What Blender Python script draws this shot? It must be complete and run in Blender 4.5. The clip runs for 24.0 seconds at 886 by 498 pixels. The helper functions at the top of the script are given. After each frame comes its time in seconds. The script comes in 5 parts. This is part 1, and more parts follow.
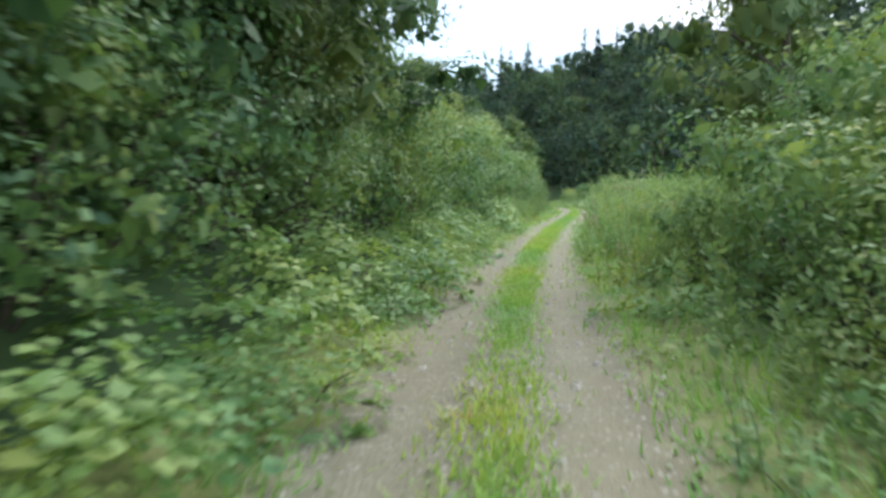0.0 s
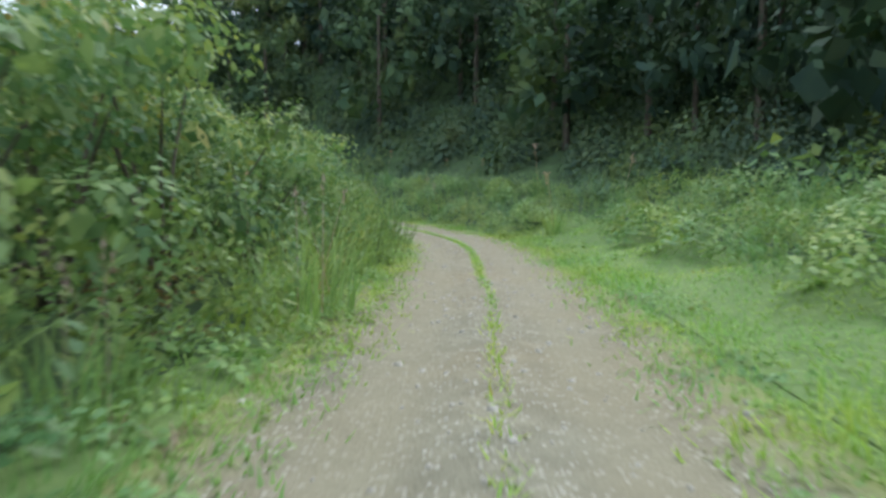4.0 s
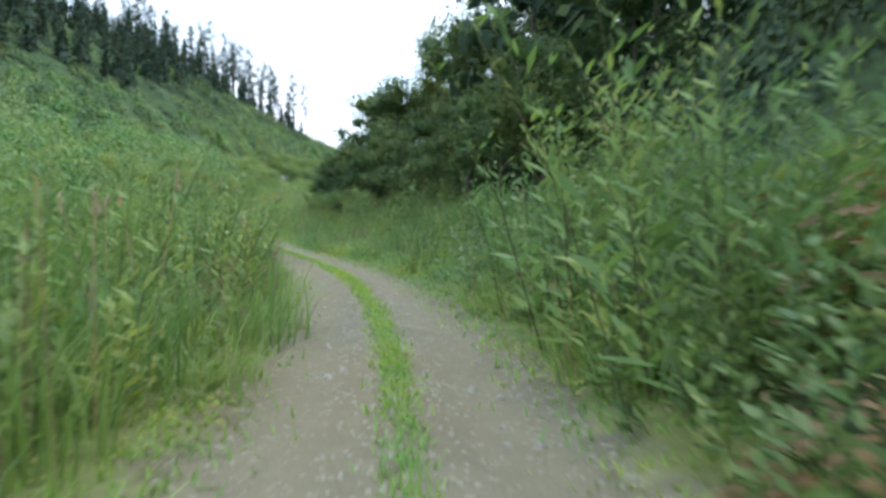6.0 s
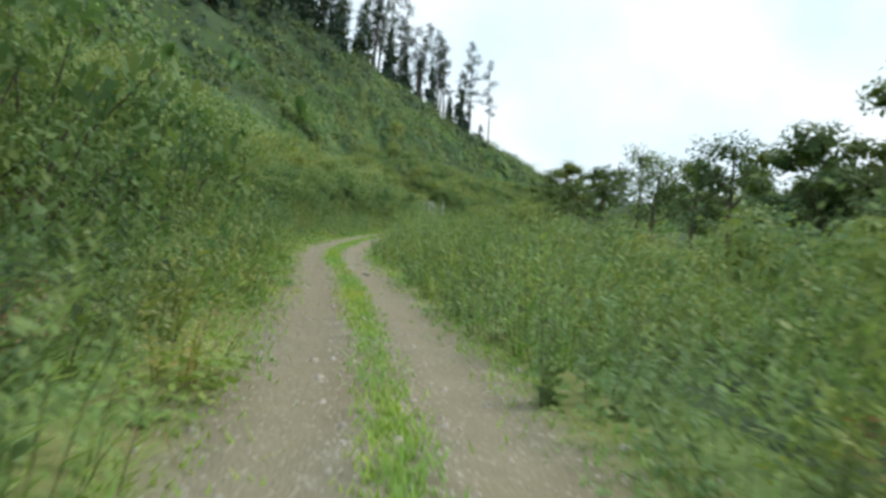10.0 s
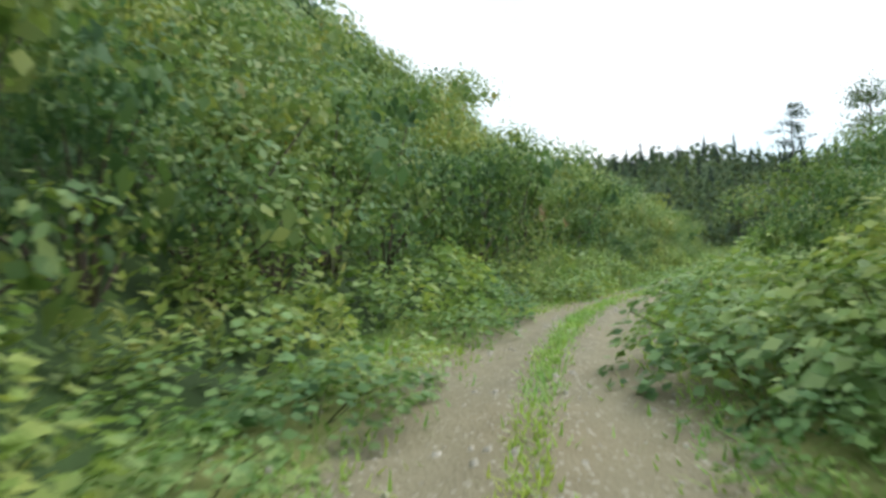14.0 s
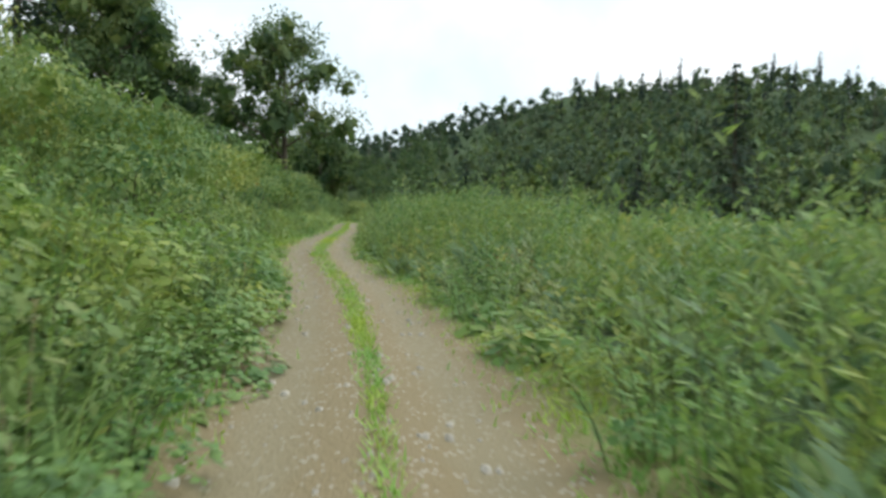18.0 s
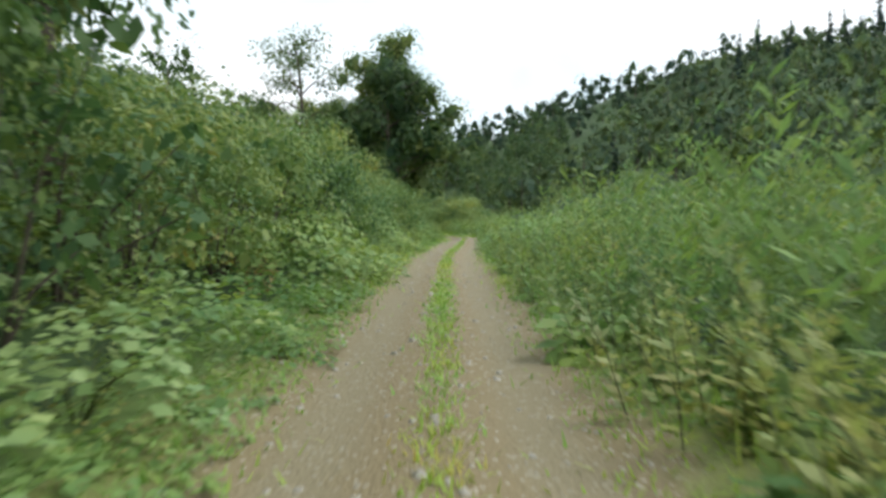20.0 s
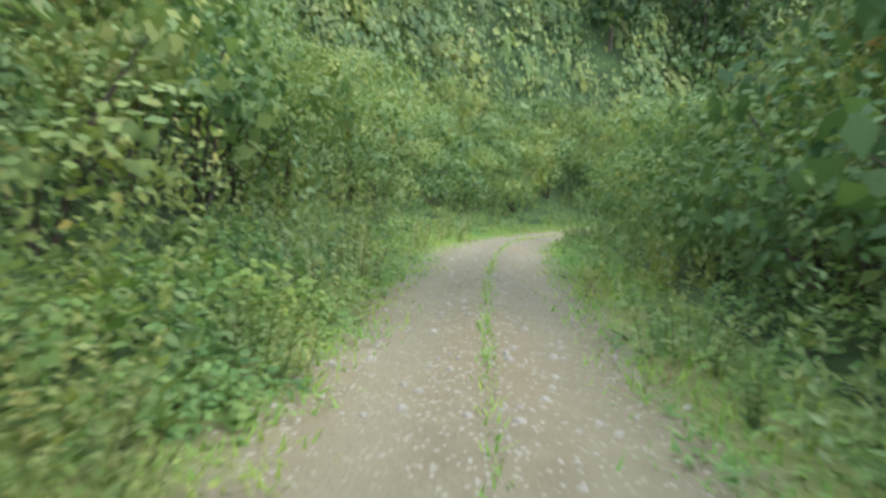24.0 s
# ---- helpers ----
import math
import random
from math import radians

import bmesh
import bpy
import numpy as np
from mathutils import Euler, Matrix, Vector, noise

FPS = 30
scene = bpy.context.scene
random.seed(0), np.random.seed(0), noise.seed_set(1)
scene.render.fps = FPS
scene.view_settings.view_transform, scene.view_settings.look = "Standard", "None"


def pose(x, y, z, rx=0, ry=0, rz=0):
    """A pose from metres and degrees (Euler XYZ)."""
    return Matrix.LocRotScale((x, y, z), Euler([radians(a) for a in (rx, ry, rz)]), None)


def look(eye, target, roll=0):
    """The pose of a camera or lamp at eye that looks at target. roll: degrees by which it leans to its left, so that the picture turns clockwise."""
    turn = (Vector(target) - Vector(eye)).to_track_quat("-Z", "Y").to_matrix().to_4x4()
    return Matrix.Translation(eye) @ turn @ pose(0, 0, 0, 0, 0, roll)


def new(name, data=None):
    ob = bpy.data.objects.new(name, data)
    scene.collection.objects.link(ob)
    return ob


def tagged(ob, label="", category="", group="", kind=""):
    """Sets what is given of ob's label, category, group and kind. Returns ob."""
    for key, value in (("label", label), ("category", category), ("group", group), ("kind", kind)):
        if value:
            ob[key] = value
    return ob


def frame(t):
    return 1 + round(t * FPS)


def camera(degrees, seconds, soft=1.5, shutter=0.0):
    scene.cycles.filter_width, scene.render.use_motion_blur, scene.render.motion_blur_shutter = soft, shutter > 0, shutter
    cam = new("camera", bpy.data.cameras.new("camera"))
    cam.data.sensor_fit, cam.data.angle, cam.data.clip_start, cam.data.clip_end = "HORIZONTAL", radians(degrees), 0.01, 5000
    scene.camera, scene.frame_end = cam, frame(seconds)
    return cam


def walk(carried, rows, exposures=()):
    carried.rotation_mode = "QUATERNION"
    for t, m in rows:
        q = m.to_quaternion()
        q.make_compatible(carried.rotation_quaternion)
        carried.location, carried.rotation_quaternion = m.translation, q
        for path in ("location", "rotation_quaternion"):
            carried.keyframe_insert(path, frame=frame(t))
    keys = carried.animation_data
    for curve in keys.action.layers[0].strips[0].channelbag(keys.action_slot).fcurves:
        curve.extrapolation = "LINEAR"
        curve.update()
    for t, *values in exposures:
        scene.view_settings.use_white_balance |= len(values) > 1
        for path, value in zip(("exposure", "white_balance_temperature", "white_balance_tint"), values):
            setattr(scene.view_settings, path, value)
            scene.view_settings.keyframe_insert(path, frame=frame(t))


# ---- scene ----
cam = camera(63.1, 24.0, soft=3.1, shutter=0.09)

# seconds, eye, target, roll
PATH = [
    (0.0, (-2.314, 0.329, 1.403), (-2.314, 10.315, 0.880), -0.00),
    (0.5, (-0.733, 12.597, 1.715), (0.480, 22.522, 1.545), 1.16),
    (1.0, (1.568, 25.130, 2.131), (3.480, 34.945, 1.966), -0.33),
    (1.5, (4.309, 37.695, 2.538), (6.295, 47.495, 2.444), -0.91),
    (2.0, (6.358, 48.178, 2.813), (7.831, 58.067, 2.644), 1.14),
    (2.5, (7.395, 58.709, 3.027), (7.866, 68.685, 2.522), 1.14),
    (3.0, (7.800, 70.876, 3.036), (7.701, 80.853, 2.361), -0.00),
    (3.5, (7.651, 83.071, 2.738), (7.372, 93.032, 1.912), -0.00),
    (4.0, (7.517, 95.311, 2.377), (7.445, 105.280, 1.602), -0.00),
    (4.5, (7.958, 107.516, 2.204), (8.481, 117.489, 1.681), -0.00),
    (5.0, (7.448, 119.083, 2.207), (5.810, 128.940, 1.818), 1.35),
    (5.5, (3.218, 129.789, 2.417), (-1.893, 138.382, 2.191), 0.53),
    (6.0, (-4.800, 139.306, 2.850), (-12.080, 146.160, 2.703), -0.79),
    (6.5, (-15.328, 147.121, 3.378), (-23.927, 152.222, 3.187), -1.56),
    (7.0, (-27.898, 152.984, 3.866), (-37.266, 156.483, 3.795), -0.46),
    (7.5, (-41.411, 158.022, 4.712), (-50.718, 161.676, 4.895), 1.15),
    (8.0, (-53.706, 164.065, 5.647), (-62.550, 168.715, 6.039), -2.73),
    (8.5, (-64.297, 171.060, 6.830), (-72.342, 176.992, 7.118), -2.41),
    (9.0, (-73.355, 179.742, 8.076), (-80.350, 186.871, 8.560), -2.22),
    (9.5, (-81.606, 187.604, 9.067), (-89.291, 193.994, 9.399), 0.30),
    (10.0, (-91.411, 194.445, 10.114), (-100.059, 199.445, 10.568), 4.74),
    (10.5, (-102.366, 199.114, 11.112), (-111.868, 202.211, 11.465), -1.50),
    (11.0, (-113.778, 203.194, 12.169), (-122.828, 207.433, 12.538), -0.00),
    (11.5, (-124.456, 209.020, 13.286), (-132.911, 214.344, 13.691), 0.00),
    (12.0, (-134.579, 215.998, 14.454), (-142.617, 221.932, 14.895), -0.00),
    (12.5, (-144.263, 223.564, 15.670), (-152.135, 229.709, 16.193), 0.10),
    (13.0, (-153.673, 230.998, 16.891), (-161.586, 237.090, 17.411), 0.02),
    (13.5, (-162.841, 238.691, 18.285), (-170.374, 245.235, 18.925), 0.27),
    (14.0, (-170.318, 246.845, 19.483), (-176.632, 254.587, 19.911), -2.82),
    (14.5, (-175.053, 255.410, 20.209), (-179.089, 264.558, 20.344), -0.68),
    (15.0, (-177.881, 265.716, 20.411), (-180.249, 275.429, 20.166), 0.66),
    (15.5, (-180.169, 276.806, 20.799), (-182.326, 286.567, 20.504), 1.31),
    (16.0, (-182.964, 288.133, 20.954), (-185.764, 297.730, 20.693), 1.35),
    (16.5, (-186.911, 299.513, 20.975), (-190.991, 308.633, 20.567), 0.79),
    (17.0, (-193.061, 311.324, 20.984), (-198.143, 319.927, 20.584), -1.41),
    (17.5, (-199.372, 321.735, 21.186), (-204.791, 330.131, 20.802), 2.25),
    (18.0, (-205.184, 329.686, 21.205), (-211.767, 337.206, 20.885), 2.42),
    (18.5, (-213.782, 337.311, 21.340), (-221.827, 343.233, 20.890), 0.09),
    (19.0, (-223.014, 344.157, 21.570), (-230.949, 350.229, 21.161), -1.53),
    (19.5, (-231.559, 352.137, 21.833), (-238.700, 359.126, 21.442), -2.63),
    (20.0, (-240.473, 360.486, 22.081), (-248.007, 367.052, 21.739), -0.00),
    (20.5, (-249.703, 368.506, 22.275), (-257.331, 374.961, 21.889), -0.00),
    (21.0, (-258.847, 376.587, 22.416), (-266.285, 383.256, 21.986), 0.00),
    (21.5, (-267.540, 385.135, 22.503), (-274.477, 392.319, 21.979), -0.00),
    (22.0, (-276.959, 393.447, 22.564), (-285.077, 399.277, 22.241), -0.04),
    (22.5, (-286.847, 399.067, 22.617), (-295.962, 403.167, 22.270), 3.89),
    (23.0, (-297.836, 403.251, 22.635), (-307.287, 406.434, 21.892), 1.62),
    (23.5, (-308.854, 407.631, 21.791), (-318.006, 411.398, 20.358), 2.11),
    (24.0, (-319.694, 412.636, 19.842), (-328.617, 416.737, 17.956), 2.94),
]
walk(cam, [(t, look(eye, target, roll)) for t, eye, target, roll in PATH],
     exposures=[(0.0, 1.1, 6050, 18), (0.8, 0.92, 6000, 17), (2.5, 0.9, 6000, 16), (4.5, 0.88, 6000, 17), (5.5, 0.95, 5950, 17), (7.0, 0.85, 6050, 16), (8.0, 0.52, 6450, 15), (9.0, 0.47, 6600, 14),
                (12.5, 0.5, 6600, 15), (14.0, 0.75, 6600, 14), (15.0, 0.76, 6600, 14), (16.0, 0.66, 6650, 14), (17.0, 0.5, 6650, 14), (18.0, 0.5, 6650, 14), (19.0, 0.65, 6650, 14), (19.5, 0.65, 6650, 14), (21.5, 0.6, 6450, 15), (22.3, 0.74, 6450, 15),
                (22.8, 1.15, 6350, 18), (23.4, 1.22, 6250, 18), (24.0, 1.42, 6150, 18)])

# ---- world and light: a bright overcast sky ----
world = bpy.data.worlds.new("overcast")
scene.world = world
world.use_nodes = True
wn, wl = world.node_tree.nodes, world.node_tree.links
wn.clear()
w_out = wn.new("ShaderNodeOutputWorld")
w_sky = wn.new("ShaderNodeTexSky")
w_sky.sky_type = "NISHITA"
w_sky.sun_disc = False
w_sky.sun_elevation = radians(52)
w_sky.sun_rotation = radians(150)
w_sky.dust_density = 3.0
w_bg = wn.new("ShaderNodeBackground")
w_bg.inputs["Strength"].default_value = 0.12
w_cloud = wn.new("ShaderNodeBackground")
w_cloud.inputs["Strength"].default_value = 1.0
w_mix = wn.new("ShaderNodeMixShader")
w_co = wn.new("ShaderNodeTexCoord")
w_noise = wn.new("ShaderNodeTexNoise")
w_noise.inputs["Scale"].default_value = 2.2
w_noise.inputs["Detail"].default_value = 6.0
w_ramp = wn.new("ShaderNodeValToRGB")
w_ramp.color_ramp.elements[0].position = 0.25
w_ramp.color_ramp.elements[0].color = (0.72, 0.72, 0.72, 1)
w_ramp.color_ramp.elements[1].position = 0.6
w_ramp.color_ramp.elements[1].color = (1, 1, 1, 1)
w_tint = wn.new("ShaderNodeValToRGB")
w_tint.color_ramp.elements[0].position = 0.38
w_tint.color_ramp.elements[0].color = (0.62, 0.82, 0.90, 1)
w_tint.color_ramp.elements[1].position = 0.7
w_tint.color_ramp.elements[1].color = (0.97, 0.99, 1.0, 1)
wl.new(w_co.outputs["Generated"], w_noise.inputs["Vector"])
wl.new(w_noise.outputs["Fac"], w_ramp.inputs["Fac"])
wl.new(w_noise.outputs["Fac"], w_tint.inputs["Fac"])
wl.new(w_tint.outputs["Color"], w_cloud.inputs["Color"])
wl.new(w_sky.outputs["Color"], w_bg.inputs["Color"])
wl.new(w_ramp.outputs["Color"], w_mix.inputs["Fac"])
wl.new(w_bg.outputs["Background"], w_mix.inputs[1])
wl.new(w_cloud.outputs["Background"], w_mix.inputs[2])
wl.new(w_mix.outputs["Shader"], w_out.inputs["Surface"])

sun = new("sun", bpy.data.lights.new("sun", "SUN"))
sun.data.energy = 1.4
sun.data.angle = radians(30)
sun.data.color = (1.0, 0.97, 0.9)
sun.matrix_world = pose(0, 0, 80, 38, 0, 150)


# ---- materials ----
def material(name):
    m = bpy.data.materials.new(name)
    m.use_nodes = True
    n = m.node_tree.nodes
    n.clear()
    out = n.new("ShaderNodeOutputMaterial")
    bsdf = n.new("ShaderNodeBsdfPrincipled")
    m.node_tree.links.new(bsdf.outputs[0], out.inputs[0])
    return m, n, m.node_tree.links, bsdf, out


def ramp_node(n, stops):
    r = n.new("ShaderNodeValToRGB")
    els = r.color_ramp.elements
    while len(els) < len(stops):
        els.new(0.5)
    for e, (p, c) in zip(els, stops):
        e.position, e.color = p, (*c, 1)
    return r


def leaf_material(name, dark, mid, light, patch=0.35, rough=0.5, glow=0.35, dry=None, single=0.4):
    """Leaves: every leaf its own shade, larger drifts of tone, light passing through."""
    m, n, k, bsdf, out = material(name)
    geo = n.new("ShaderNodeNewGeometry")
    info = n.new("ShaderNodeObjectInfo")
    drift = n.new("ShaderNodeTexNoise")
    drift.inputs["Scale"].default_value = patch
    drift.inputs["Detail"].default_value = 4
    k.new(geo.outputs["Position"], drift.inputs["Vector"])
    a = n.new("ShaderNodeMath")
    a.operation = "MULTIPLY_ADD"
    k.new(geo.outputs["Random Per Island"], a.inputs[0])
    a.inputs[1].default_value = single
    b = n.new("ShaderNodeMath")
    b.operation = "MULTIPLY_ADD"
    k.new(drift.outputs["Fac"], b.inputs[0])
    b.inputs[1].default_value = 1.25 - single
    c = n.new("ShaderNodeMath")
    c.operation = "MULTIPLY_ADD"
    k.new(info.outputs["Random"], c.inputs[0])
    c.inputs[1].default_value = 0.42
    c.inputs[2].default_value = -0.34
    k.new(c.outputs[0], b.inputs[2])
    k.new(b.outputs[0], a.inputs[2])
    stops = [(q, (c[0] * 1.28, c[1], c[2] * 1.25)) for q, c in ((0.1, dark), (0.45, mid), (0.85, light))]
    if dry:
        stops.append((0.98, dry))
    r = ramp_node(n, stops)
    k.new(a.outputs[0], r.inputs["Fac"])
    # one plant is yellower, the next bluer
    hue = n.new("ShaderNodeTexNoise")
    hue.inputs["Scale"].default_value = 0.55
    hue.inputs["Detail"].default_value = 3
    k.new(geo.outputs["Position"], hue.inputs["Vector"])
    cast = ramp_node(n, [(0.36, (0.9, 0.95, 1.3)), (0.5, (1.03, 1.0, 1.1)), (0.64, (1.26, 1.05, 0.9))])
    k.new(hue.outputs["Fac"], cast.inputs["Fac"])
    leaf = n.new("ShaderNodeMix")
    leaf.data_type, leaf.blend_type = "RGBA", "MULTIPLY"
    leaf.inputs["Factor"].default_value = 1.0
    k.new(r.outputs["Color"], leaf.inputs["A"])
    k.new(cast.outputs["Color"], leaf.inputs["B"])
    k.new(leaf.outputs["Result"], bsdf.inputs["Base Color"])
    bsdf.inputs["Roughness"].default_value = rough + 0.1
    bsdf.inputs["Specular IOR Level"].default_value = 0.2
    t = n.new("ShaderNodeBsdfTranslucent")
    warm = n.new("ShaderNodeMix")
    warm.data_type, warm.blend_type = "RGBA", "MULTIPLY"
    warm.inputs["Factor"].default_value = 1.0
    k.new(leaf.outputs["Result"], warm.inputs["A"])
    warm.inputs["B"].default_value = (1.2, 1.25, 0.75, 1)
    k.new(warm.outputs["Result"], t.inputs["Color"])
    mix = n.new("ShaderNodeMixShader")
    mix.inputs["Fac"].default_value = glow
    k.new(bsdf.outputs[0], mix.inputs[1])
    k.new(t.outputs[0], mix.inputs[2])
    k.new(mix.outputs[0], out.inputs[0])
    return m


def grain_material(name, low, high, scale, rough=0.9, bump=0.4, second=0.15, metal=0.0):
    """A rough surface with fine grain and larger stains."""
    m, n, k, bsdf, out = material(name)
    co = n.new("ShaderNodeNewGeometry")
    fine = n.new("ShaderNodeTexNoise")
    fine.inputs["Scale"].default_value = scale
    fine.inputs["Detail"].default_value = 6
    wide = n.new("ShaderNodeTexNoise")
    wide.inputs["Scale"].default_value = scale * second
    wide.inputs["Detail"].default_value = 3
    for x in (fine, wide):
        k.new(co.outputs["Position"], x.inputs["Vector"])
    add = n.new("ShaderNodeMath")
    add.operation = "MULTIPLY_ADD"
    add.inputs[1].default_value = 0.5
    half = n.new("ShaderNodeMath")
    half.operation = "MULTIPLY"
    half.inputs[1].default_value = 0.5
    k.new(wide.outputs["Fac"], half.inputs[0])
    k.new(fine.outputs["Fac"], add.inputs[0])
    k.new(half.outputs[0], add.inputs[2])
    r = ramp_node(n, [(0.3, low), (0.7, high)])
    k.new(add.outputs[0], r.inputs["Fac"])
    k.new(r.outputs["Color"], bsdf.inputs["Base Color"])
    bsdf.inputs["Roughness"].default_value = rough
    bsdf.inputs["Metallic"].default_value = metal
    bp = n.new("ShaderNodeBump")
    bp.inputs["Strength"].default_value = bump
    bp.inputs["Distance"].default_value = 0.03
    k.new(fine.outputs["Fac"], bp.inputs["Height"])
    k.new(bp.outputs["Normal"], bsdf.inputs["Normal"])
    return m


GRASS = leaf_material("tall_grass", (0.075, 0.18, 0.045), (0.16, 0.35, 0.09), (0.28, 0.47, 0.14), 0.25, 0.5, 0.35)
WEED = leaf_material("weed", (0.075, 0.16, 0.05), (0.16, 0.31, 0.09), (0.29, 0.42, 0.15), 0.3, 0.6, 0.32, (0.34, 0.34, 0.15))
HERB = leaf_material("herb", (0.045, 0.14, 0.035), (0.105, 0.26, 0.06), (0.195, 0.37, 0.085), 0.4, 0.45, 0.35, (0.34, 0.32, 0.10))
VINE = leaf_material("vine", (0.06, 0.155, 0.04), (0.135, 0.30, 0.075), (0.25, 0.43, 0.12), 0.4, 0.42, 0.35)
SHRUB = leaf_material("shrub_leaf", (0.034, 0.1, 0.033), (0.098, 0.228, 0.06), (0.215, 0.36, 0.095), 0.35, 0.45, 0.32, (0.26, 0.24, 0.08))
TREE = leaf_material("tree_leaf", (0.021, 0.062, 0.022), (0.062, 0.143, 0.04), (0.14, 0.24, 0.064), 0.2, 0.5, 0.3)
# darker than tree_leaf: the deep shadow inside the woods is put into this colour
SHADED_WOOD = leaf_material("wood_leaf", (0.016, 0.042, 0.021), (0.037, 0.088, 0.038), (0.075, 0.145, 0.056), 0.3, 0.7, 0.2, None, 0.14)
FRESH = leaf_material("fresh_wood_leaf", (0.026, 0.062, 0.022), (0.058, 0.13, 0.042), (0.105, 0.195, 0.06), 0.3, 0.7, 0.22, None, 0.14)
CONIFER = leaf_material("needles", (0.014, 0.038, 0.022), (0.03, 0.072, 0.037), (0.058, 0.115, 0.052), 0.1, 0.65, 0.12)
MOSS = leaf_material("short_grass", (0.085, 0.22, 0.035), (0.15, 0.38, 0.06), (0.25, 0.46, 0.09), 0.5, 0.6, 0.35, (0.38, 0.36, 0.14))
SASA_LEAF = leaf_material("bamboo_leaf", (0.07, 0.16, 0.06), (0.14, 0.29, 0.11), (0.25, 0.40, 0.18), 0.4, 0.5, 0.3)
RUST = leaf_material("rusty_leaf", (0.08, 0.085, 0.03), (0.16, 0.145, 0.055), (0.27, 0.235, 0.10), 0.5, 0.6, 0.3)
PLUME = leaf_material("plume", (0.20, 0.20, 0.10), (0.30, 0.29, 0.16), (0.42, 0.39, 0.25), 0.4, 0.8, 0.3)
BARK = grain_material("bark", (0.045, 0.036, 0.028), (0.16, 0.13, 0.10), 9, 0.9, 0.7)
STEM = grain_material("green_stem", (0.05, 0.07, 0.025), (0.13, 0.15, 0.05), 12, 0.8, 0.3)
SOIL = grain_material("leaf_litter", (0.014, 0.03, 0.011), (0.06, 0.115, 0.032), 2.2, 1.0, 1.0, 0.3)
SWARD = grain_material("thin_sward", (0.06, 0.12, 0.028), (0.16, 0.23, 0.065), 5.0, 0.95, 0.6, 0.1)
TRODDEN = grain_material("trodden_sward", (0.07, 0.115, 0.032), (0.22, 0.22, 0.09), 2.6, 0.95, 0.5, 0.22)
STONE = grain_material("stone", (0.22, 0.212, 0.175), (0.42, 0.40, 0.34), 14, 0.9, 0.4)
WHITEWOOD = grain_material("weathered_wood", (0.34, 0.32, 0.28), (0.58, 0.56, 0.50), 7, 0.85, 0.6)
STEEL = grain_material("galvanised_steel", (0.30, 0.32, 0.32), (0.46, 0.48, 0.48), 20, 0.5, 0.1, 0.15, 0.6)
WHITE = grain_material("weathered_white_paint", (0.68, 0.69, 0.66), (0.84, 0.85, 0.82), 6, 0.5, 0.08)
RED = grain_material("faded_red_paint", (0.35, 0.05, 0.03), (0.50, 0.09, 0.06), 8, 0.6, 0.1)
INK = grain_material("faded_print", (0.38, 0.39, 0.39), (0.50, 0.51, 0.51), 20, 0.7, 0.05)


